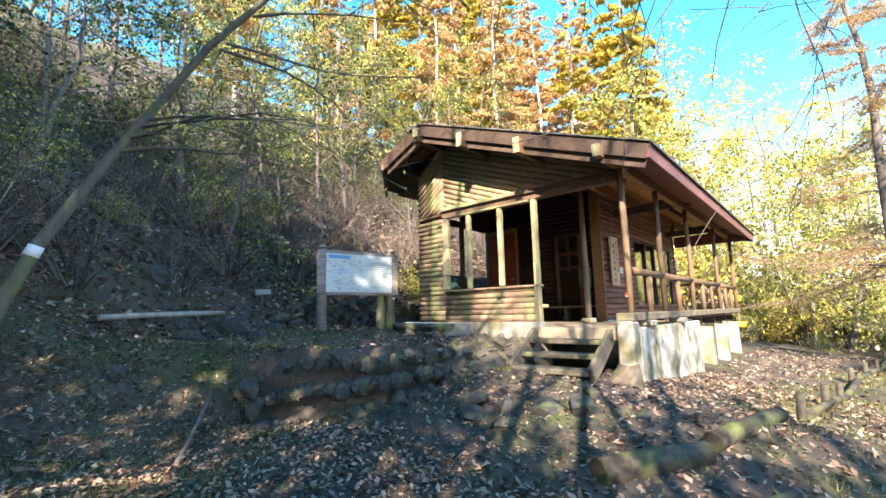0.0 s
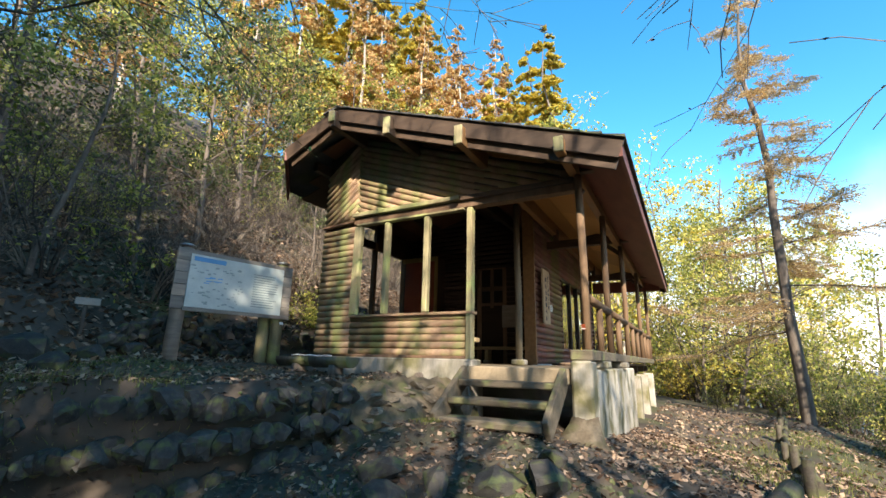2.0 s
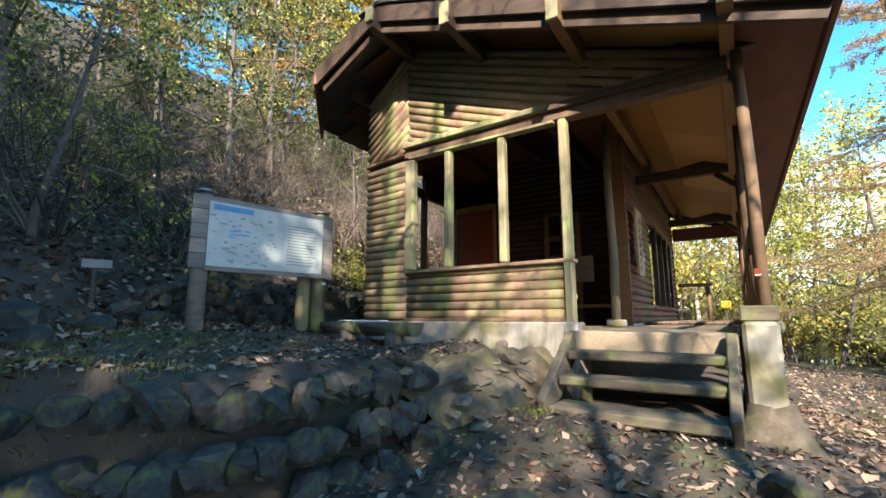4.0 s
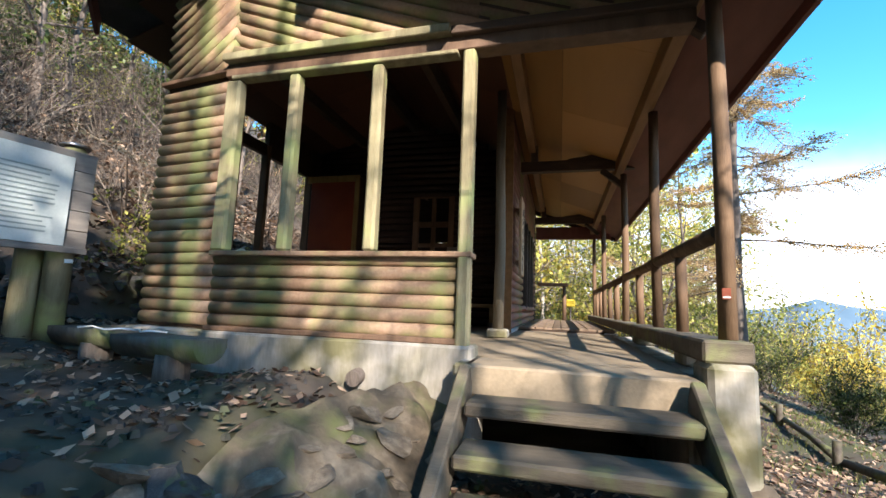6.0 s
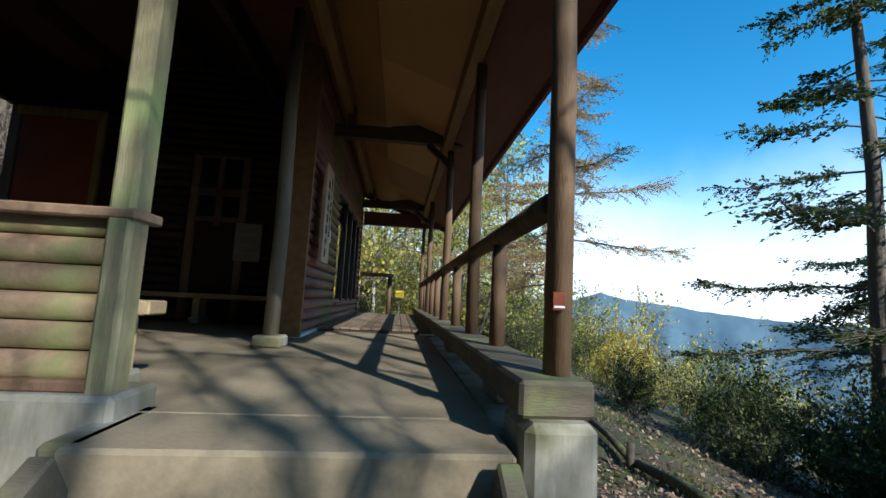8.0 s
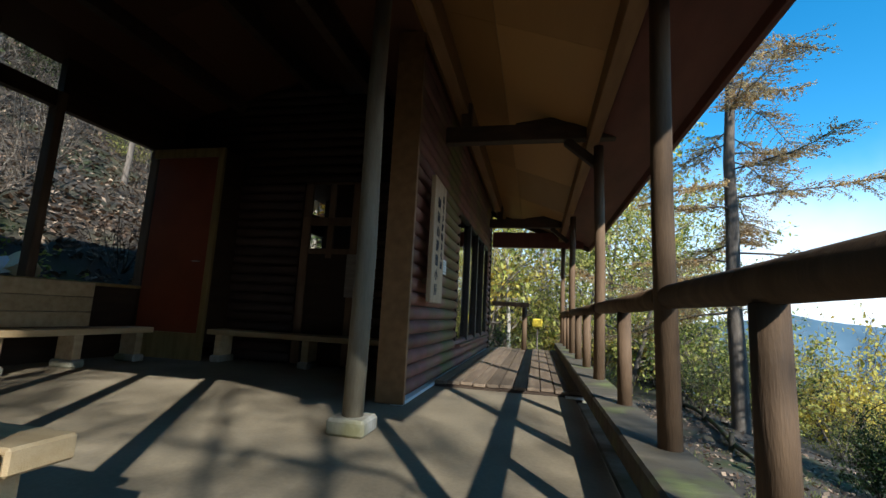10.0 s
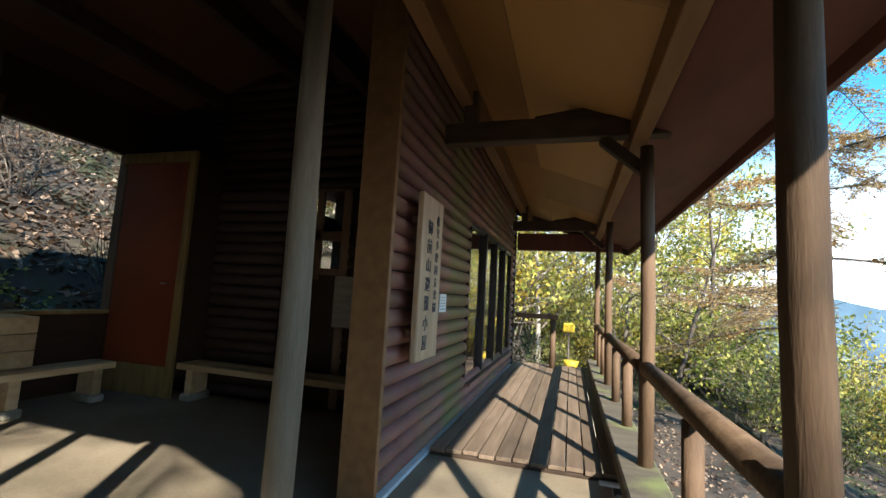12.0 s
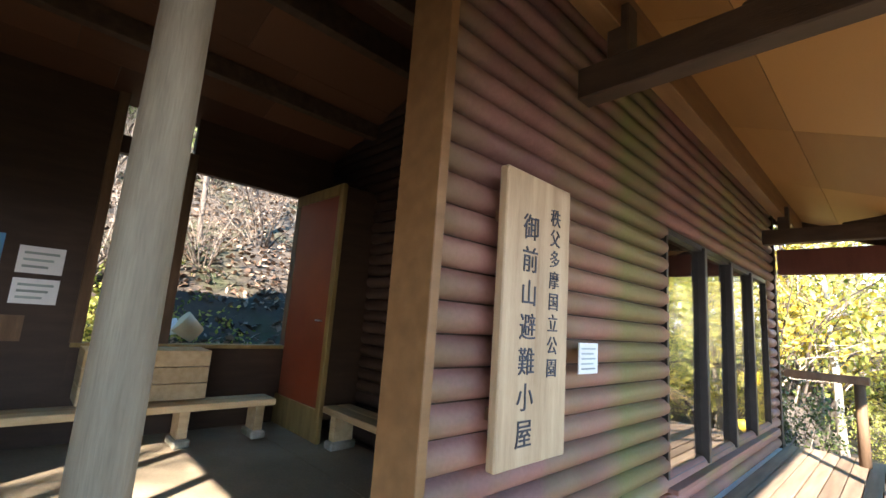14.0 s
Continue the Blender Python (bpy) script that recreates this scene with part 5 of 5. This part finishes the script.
fork = broadleaf(17, 6.5, 0.1, M["bark"], M["leaf_yellow"], "leaning bare limbed tree beside the path", 0.09, 2, 0.2, limb=0.5, lean=0.35)
put(fork, 0.0, 26.5, 1.0, -0.3, first=True)
ever = [broadleaf(k, 9, 0.12, M["bark"], M["leaf_dark"] if k != 22 else M["leaf_green"], "small evergreen tree on the hillside", 0.17, 10, 0.2, "hillside trees", 0.4) for k in (20, 21, 22)]
plant_all(ever, [(-15, 6, 0.9), (-13.5, 10, 0.8), (-18, 10, 1.0), (-17, 14, 1.0), (-14.5, 18, 0.9), (-20, 5, 1.0), (-13, 2.5, 0.8), (-16, 0, 0.9), (-21, 15, 1.1), (-13.5, 24, 1.0), (-24, 10, 1.1), (-11.5, 6.0, 0.55), (-22, 0, 1.0), (-27, 14, 1.2), (-19, 20, 1.1), (-12, -2, 0.9), (-25, 4, 1.1), (-16.5, 22, 1.0), (-30, 8, 1.2), (-12.5, 13.5, 0.6), (-28, -2, 1.2), (-11, 0.5, 0.6), (-17.5, 3, 1.0), (-15.5, 12.5, 0.9), (-19.5, 17.5, 1.0), (-23, 7.5, 1.1), (-14.5, -4, 1.0), (-20, -4, 1.1), (-26, 19, 1.2), (-33, 3, 1.2), (-12.8, 8.2, 0.6), (-35, 12, 1.3)])
# unseen forest on the sunny side, added behind the walk to shade the ground
sunside = [broadleaf(k, 10.5, 0.15, M["bark"], M["leaf_dark"], "unseen dense evergreen tree added to shade the trail", 0.26, 11, 0.12, "trailside trees", 0.36) for k in (30, 31)]
plant_turned(sunside, [(0, 0.9, -6.6, 0.97, 0.00, 1.0), (1, 2.2, -7.4, 0.76, 2.40, 1.0), (0, 3.4, -6.4, 0.84, 4.80, 1.0), (1, 4.8, -7.2, 0.88, 0.92, 1.0), (0, 6, -6.3, 0.92, 3.32, 1.0), (1, 7.4, -7, 0.98, 5.72, 1.0), (0, 8.8, -6.2, 1.02, 1.84, 1.0), (1, 10.3, -7.4, 1.05, 4.24, 1.0), (0, -0.5, -7.2, 1.25, 0.36, 1.0), (1, -2, -6.4, 1.35, 2.76, 1.0), (0, -3.3, -7.6, 1.5, 5.16, 1.0), (1, -4.9, -6.6, 1.5, 1.28, 1.0), (0, -6.4, -7.8, 1.6, 3.68, 1.0), (1, -8, -6.6, 1.55, 6.08, 1.0), (0, -9.8, -7.4, 1.6, 2.20, 1.0), (1, -11.5, -5.6, 1.5, 4.60, 1.0), (0, 5.5, -12, 0.9, 0.72, 1.0), (1, -12.5, -8, 1.6, 3.12, 1.0), (0, -1.4, -9.6, 1.5, 5.52, 1.0), (1, -4.4, -10, 1.7, 1.64, 1.0)])
# bare trees and saplings, also out of view, placed to dapple the front wall
bare = [broadleaf(40 + k, 13, 0.14, M["bark"], M["leaf_yellow"], "tall bare tree with a few yellow leaves", 0.13, 2, 0.3, "bare trees", 0.42) for k in range(2)]
plant_turned(bare, [(0, -3.18, -4.48, 1, 4.61, 0.821), (0, -1.23, -7.27, 1.2, 5.96, 0.966), (0, 2.39, -7.23, 1.25, 1.17, 0.843), (0, 5.61, -8.86, 1.3, 5.09, 0.970), (1, 0.70, -3.21, 1.1, 0.92, 0.984), (1, 6.38, -5.24, 1.1, 4.3, 0.979)])

saplings = broadleaf(46, 14, 0.085, M["bark"], M["leaf_yellow"], "slender bare sapling beside the trail", 0.1, 1, 0.5, "trail saplings", 0.18)
plant_turned([saplings], [(0, -1.0, -0.6, 1.05, 1, 0.95), (0, 1.75, -1.3, 1.15, 3.6, 0.9), (0, 0.55, -1.1, 1.1, 2.49, 0.9), (0, 2.85, -0.6, 1.0, 5.76, 0.95), (0, -0.2, -2.2, 1.2, 4.4, 0.9)])
leafy_sapling = broadleaf(47, 11, 0.07, M["bark"], M["leaf_yellow"], "slender sapling with a thin leafy crown", 0.13, 4, 0.3, "trail saplings", 0.2)
plant_turned([leafy_sapling], [(0, 0.6, -2.6, 1.0, 0.5, 1.0), (0, 2.3, -3.0, 1.05, 2.2, 1.0), (0, 3.9, -2.2, 1.0, 4.0, 1.0)])

# leaning tree with a white band on the bank
p = Plant(77)
tp = [Vector((-6.75, 1.6, 0.6)), Vector((-6.6, 2.15, 2.19)), Vector((-6.44, 2.61, 3.13)), Vector((-5.67, 3.4, 4.67)), Vector((-4.9, 4.0, 5.5))]
p.tube(tp, [0.085, 0.066, 0.056, 0.045, 0.03], 10)
for k in range(12):
    b = tp[2].lerp(tp[4], p.r.random()) if k > 3 else tp[4]
    d = Vector((p.r.uniform(0.1, 1.2), p.r.uniform(0.1, 1.1), p.r.uniform(-0.15, 0.5)))
    p.branch(b, d, p.r.uniform(1.6, 3.2), 0.024, 2, 0.3, 0.02, 0.06, 1)
lt = p.build("leaning_tree", "leaning mossy grey tree with a white band", "tree", M["bark_moss"], M["leaf_green"])
bm = bmesh.new()
bd_ = (tp[1] - tp[0]).normalized()
c0 = tp[0].lerp(tp[1], 0.97)
round_bar(bm, [c0 - bd_ * 0.06, c0 + bd_ * 0.06], [0.074, 0.072], 14)
part("band", bm, M["paper"], lt, "white tape band round the trunk")

# low bare branches that hang over the start of the walk
p = Plant(88)
p.tube([Vector((2.9, -1.2, 5.0)), Vector((2.2, 1.2, 5.4)), Vector((0.8, 3.6, 5.3)), Vector((-0.6, 5.0, 5.0)), Vector((-2.4, 5.2, 4.9))], [0.07, 0.055, 0.035, 0.02, 0.008], 6)
for (x, y, z), (dx, dy, dz), ln in (((-1.9, 4.2, 4.6), (-0.1, 0.1, -1), 1.3), ((-2.3, 4.4, 4.7), (-0.3, 0.1, -0.8), 1.2), ((-1.5, 4.7, 4.6), (0.0, 0.1, -1), 1.3), ((-0.8, 4.9, 4.6), (-0.15, 0.2, -1), 1.9), ((-0.5, 4.9, 4.5), (-0.5, 0.3, -0.8), 1.5),
                                    ((-0.3, 5.0, 4.4), (-0.05, 0.2, -1), 1.9), ((-0.1, 5.1, 4.3), (0.05, 0.1, -1), 1.7), ((0.2, 5.2, 4.4), (0.1, 0.2, -1), 1.9), ((-0.6, 5.9, 4.5), (-0.1, 0.2, -1), 1.5), ((-0.9, 5.8, 4.5), (-0.5, 0.0, -0.7), 1.3), ((0.5, 5.6, 4.6), (0.2, 0.1, -0.9), 1.7), ((-2.6, 5.2, 4.8), (-0.5, 0.3, -0.5), 1.3)):
    p.branch(Vector((x, y, z)), Vector((dx, dy, dz)), ln, 0.011, 2, 0.3, 0.04, 0.03, 1, (2, 4), 0.75)
p.build("overhanging_branch", "thin bare branches hanging over the trail", "branch", M["bark"], M["litter"])

# shrubs
twiggy = [bush(50 + k, 2.2, M["twig"], M["litter"], "tangle of grey bare twigs on the slope", 16, 0.05, 1, "slope shrubs") for k in range(2)]
leafy = [bush(60 + k, 2.0, M["twig"], M["leaf_dark"] if k else M["leaf_green"], "leafy green shrub on the wooded slope", 14, 0.085, 7, "slope shrubs") for k in range(2)]
rng = random.Random(21)
tw_spots, lf_spots = [], []
for k in range(66):
    y = rng.uniform(-3, 22)
    x = lerp(y, [-10, 2, 5, 8, 30], [-8.2, -9.2, -10.4, -10.9, -10.9]) - rng.random() ** 1.3 * 12
    tw_spots.append((x, y, rng.uniform(0.5, 1.15)))
for k in range(52):
    y = rng.uniform(-4, 26)
    x = lerp(y, [-10, 2, 5, 8, 30], [-9, -10.4, -12.0, -12.2, -12.0]) - rng.random() * 13
    if not (9 < y < 17 and x > -17):
        lf_spots.append((x, y, rng.uniform(0.6, 1.5)))
lf_spots += [(3.4, 11.5, 0.7), (4.2, 9.5, 0.8), (5.0, 12.5, 0.8), (2.9, 14.5, 0.6), (3.8, 17, 0.7), (6.2, 10, 1.2), (7, 13, 1.0), (2.6, 22, 0.8), (4.6, 21, 0.8), (1.6, 24, 0.8), (-0.8, 24.5, 0.6), (-4.9, 23, 0.9), (-3.4, 27, 1.0), (4.6, 7.2, 1.2), (6.5, 7.0, 1.5), (8.5, 9, 1.7), (3.0, 26, 1.0), (-6.5, 22.5, 1.1), (8.5, 17, 1.0), (10, 12, 1.8), (6, 19, 0.9), (7.5, 22, 1.1), (10, 20, 1.3), (12, 16, 1.5), (5.5, 24, 1.0)]
plant_all(twiggy, tw_spots)
plant_all(leafy, lf_spots)
golden = [bush(66 + k, 2.1, M["twig"], M["leaf_yellow"] if k else M["leaf_green"], "sunlit shrub with yellow autumn leaves", 14, 0.09, 7, "golden shrubs") for k in range(2)]
plant_all(golden, [(rng.uniform(-11, 0.5), rng.uniform(27, 44), rng.uniform(1.2, 2.0)) for k in range(30)] + [(rng.uniform(0.5, 16), rng.uniform(24, 46), rng.uniform(0.8, 1.5)) for k in range(34)])
dark_bush = bush(64, 2.2, M["twig"], M["leaf_dark"], "dense dark shrub on the valley side", 18, 0.1, 15, "valley shrubs")
plant_all([dark_bush], [(4.6, 11.2, 0.9), (5.6, 12.4, 1.2), (6.5, 10.4, 1.4), (5.1, 9.0, 1.1), (7.6, 11.4, 1.6), (3.9, 13.4, 0.7), (6.0, 8.0, 1.4), (8.2, 10.0, 1.9), (3.4, 15.6, 0.7), (4.9, 16.5, 0.8), (9.5, 12.0, 2.0), (7.0, 15, 0.9), (2.9, 18.5, 0.6), (8.0, 8.5, 2.0), (4.2, 10.4, 0.9), (5.0, 10.2, 1.1), (5.6, 11.4, 1.3), (4.7, 12.6, 0.9), (6.2, 13.2, 1.1), (6.9, 9.2, 1.6), (7.3, 10.6, 1.7), (3.9, 8.6, 1.0), (4.4, 9.6, 1.2), (5.3, 9.7, 1.5), (5.9, 10.9, 1.6), (4.3, 11.9, 0.9), (6.6, 11.9, 1.7), (7.9, 12.8, 1.8), (5.0, 7.9, 1.4), (6.3, 7.2, 1.7), (8.8, 11.2, 2.1), (5.5, 13.8, 1.1), (7.4, 13.8, 1.5), (9.0, 14.0, 1.8), (4.6, 14.4, 0.8), (10.5, 10.5, 2.3)])
snag = broadleaf(91, 3.2, 0.05, M["bark"], None, "small bare leaning sapling on the slope", first=0.4, limb=0.45, lean=-0.5)
put(snag, 3.1, 9.4, 1.0, 0.3, first=True)

# ---- litter, gravel, grass ----
rng = random.Random(33)


def scatter(name, label, category, mat, n, spot, size, tilt, lift=0.012, parent=None):
    vs, fs = [], []
    for k in range(n):
        x, y = spot()
        if -9.3 < x < -2.7 and 8.75 < y < 19.6:
            continue
        z = ground_z(x, y) + lift * rng.uniform(0.6, 2.2)
        s = size * rng.uniform(0.5, 1.4)
        a = rng.uniform(0, 6.28)
        u = Vector((math.cos(a), math.sin(a), rng.gauss(0, tilt))) * s
        w = Vector((-math.sin(a), math.cos(a), rng.gauss(0, tilt))) * s * rng.uniform(0.45, 0.8)
        c = Vector((x, y, z))
        q = len(vs)
        vs += [tuple(c - u), tuple(c - u * 0.1 + w), tuple(c + u), tuple(c - u * 0.1 - w)]
        fs += [(q, q + 1, q + 2), (q, q + 2, q + 3)]
    return tagged(raw(name, vs, fs, mat), label, category, kind="stuff")


scatter("leaf_litter", "dry brown leaves scattered over the ground", "leaves", M["litter"], 26000, lambda: (rng.gauss(-3.6, 3.4), rng.uniform(0.6, 13)), 0.032, 0.35)
scatter("slope_litter", "deep brown leaves on the hillside", "leaves", M["litter"], 26000, lambda: (-8.8 - abs(rng.gauss(0, 5.5)), rng.uniform(-2, 20)), 0.06, 0.5, 0.02)
scatter("verge_litter", "fallen leaves on the valley verge", "leaves", M["litter"], 9000, lambda: (rng.uniform(-2.6, 4), rng.uniform(3, 24)), 0.04, 0.4)


def gravel(name, label, mat, n, spot, size):
    vs, fs = [], []
    for k in range(n):
        x, y = spot()
        if -9.3 < x < -2.7 and 8.75 < y < 19.6:
            continue
        s = size * rng.uniform(0.4, 1.3)
        c = Vector((x, y, ground_z(x, y) + s * 0.25))
        q = len(vs)
        a = rng.uniform(0, 6.28)
        ring = [Vector((math.cos(a + i * 1.57) * s * rng.uniform(0.7, 1.2), math.sin(a + i * 1.57) * s * rng.uniform(0.6, 1.0), -s * 0.4)) for i in range(4)]
        top = [v * 0.6 + Vector((0, 0, s * rng.uniform(0.55, 0.8))) for v in ring]
        vs += [tuple(c + v) for v in ring + top]
        fs += [(q + i, q + (i + 1) % 4, q + 4 + (i + 1) % 4, q + 4 + i) for i in range(4)] + [(q + 4, q + 5, q + 6, q + 7)]
    return tagged(raw(name, vs, fs, mat), label, "gravel", kind="stuff")


gravel("gravel", "grey stones strewn over the dirt path", M["rock"], 6500, lambda: (rng.gauss(-3.4, 2.2), rng.uniform(0.8, 9)), 0.028)
gravel("pale_gravel", "pale stones along the drip line of the path", M["rock_tan"], 600, lambda: (rng.gauss(-1.95, 0.08), rng.uniform(8.3, 19)), 0.022)


def blades(name, label, n, spot, size):
    vs, fs = [], []
    for k in range(n):
        x, y = spot()
        z = ground_z(x, y)
        a = rng.uniform(0, 6.28)
        h = size * rng.uniform(0.5, 1.4)
        e = Vector((math.cos(a), math.sin(a), 0))
        b = Vector((x, y, z - 0.01))
        q = len(vs)
        t = b + Vector((rng.gauss(0, 0.4) * h, rng.gauss(0, 0.4) * h, h))
        vs += [tuple(b - e * 0.006), tuple(b + e * 0.006), tuple(t)]
        fs.append((q, q + 1, q + 2))
    return tagged(raw(name, vs, fs, M["grass"]), label, "grass", kind="stuff")


def tufts(cx, cy, sx, sy, n, spread=0.12):
    centres = [(rng.gauss(cx, sx), rng.gauss(cy, sy)) for _ in range(n)]

    def spot():
        c = rng.choice(centres)
        return rng.gauss(c[0], spread), rng.gauss(c[1], spread)
    return spot


scatter("bank_litter", "pale dry leaves on the mossy bank", "leaves", M["litter"], 14000, lambda: (rng.uniform(-9.5, -1.5), rng.uniform(0.8, 5.2)), 0.034, 0.4)
blades("grass", "short moss and grass on the bank", 16000, tufts(-7.6, 3.4, 1.6, 1.5, 90, 0.2), 0.06)
blades("verge_grass", "short grass along the valley verge", 9000, tufts(0.2, 12, 0.9, 4, 120, 0.2), 0.07)
blades("weeds", "small weeds beside the steps", 500, tufts(-4.45, 7.6, 0.12, 0.2, 6, 0.07), 0.05)
ferns = thing("fern_clump", "green fern fronds behind the rear window", "fern")
p = Plant(99)
for k in range(90):
    fx, fy = -10.5 + p.r.gauss(0, 0.35), 12.0 + p.r.gauss(0, 0.6)
    b = Vector((fx, fy, ground_z(fx, fy)))
    d = Vector((p.r.gauss(0.25, 0.6), p.r.gauss(0, 0.6), 1))
    p.branch(b, d, 0.85, 0.006, 0, 0.2, 0.5, 0.075, 30)
raw("fronds", p.lv, p.lf, M["leaf_green"], ferns)

# ---- distance ----
mv, mf = [], []
AZ = np.linspace(-25, 120, 150)
TOP = np.interp(AZ, [-25, 0, 8, 14, 19, 23, 25.5, 28, 33, 38, 44, 60, 80, 120], [-3, -2.2, -1.5, -0.4, 0.5, 1.0, 1.9, 1.2, 0.7, 0.0, -0.5, -0.7, 0.2, 1.0])
for k, a in enumerate(AZ):
    jag = 0.18 * noise.noise((a * 0.6, 0, 1)) + 0.08 * noise.noise((a * 2.2, 3, 1))
    for j in range(9):
        u = j / 8
        dist = 1500 - 500 * (1 - u) + (120 * noise.noise((a * 0.5 + u * 1.5, u * 2, 5)) + 40 * noise.noise((a * 1.4 - u * 2, u * 4, 6))) * (1 - u) ** 0.5 * min(1.0, u * 4)
        el = -17 + (TOP[k] + jag + 17) * u + 0.5 * noise.noise((a * 0.5, u * 2.5, 7)) * u * (1 - u) * 3
        mv.append((dist * math.sin(radians(a)) - 3.3, dist * math.cos(radians(a)) + 8, 2.0 + dist * math.tan(radians(el))))
for k in range(len(AZ) - 1):
    for j in range(8):
        a = k * 9 + j
        mf.append((a, a + 9, a + 10, a + 1))
tagged(raw("backdrop_mountain", mv, mf, M["mountain"], smooth=True), "forested mountain ridge tinted haze blue far across the valley", "mountain", kind="structure")
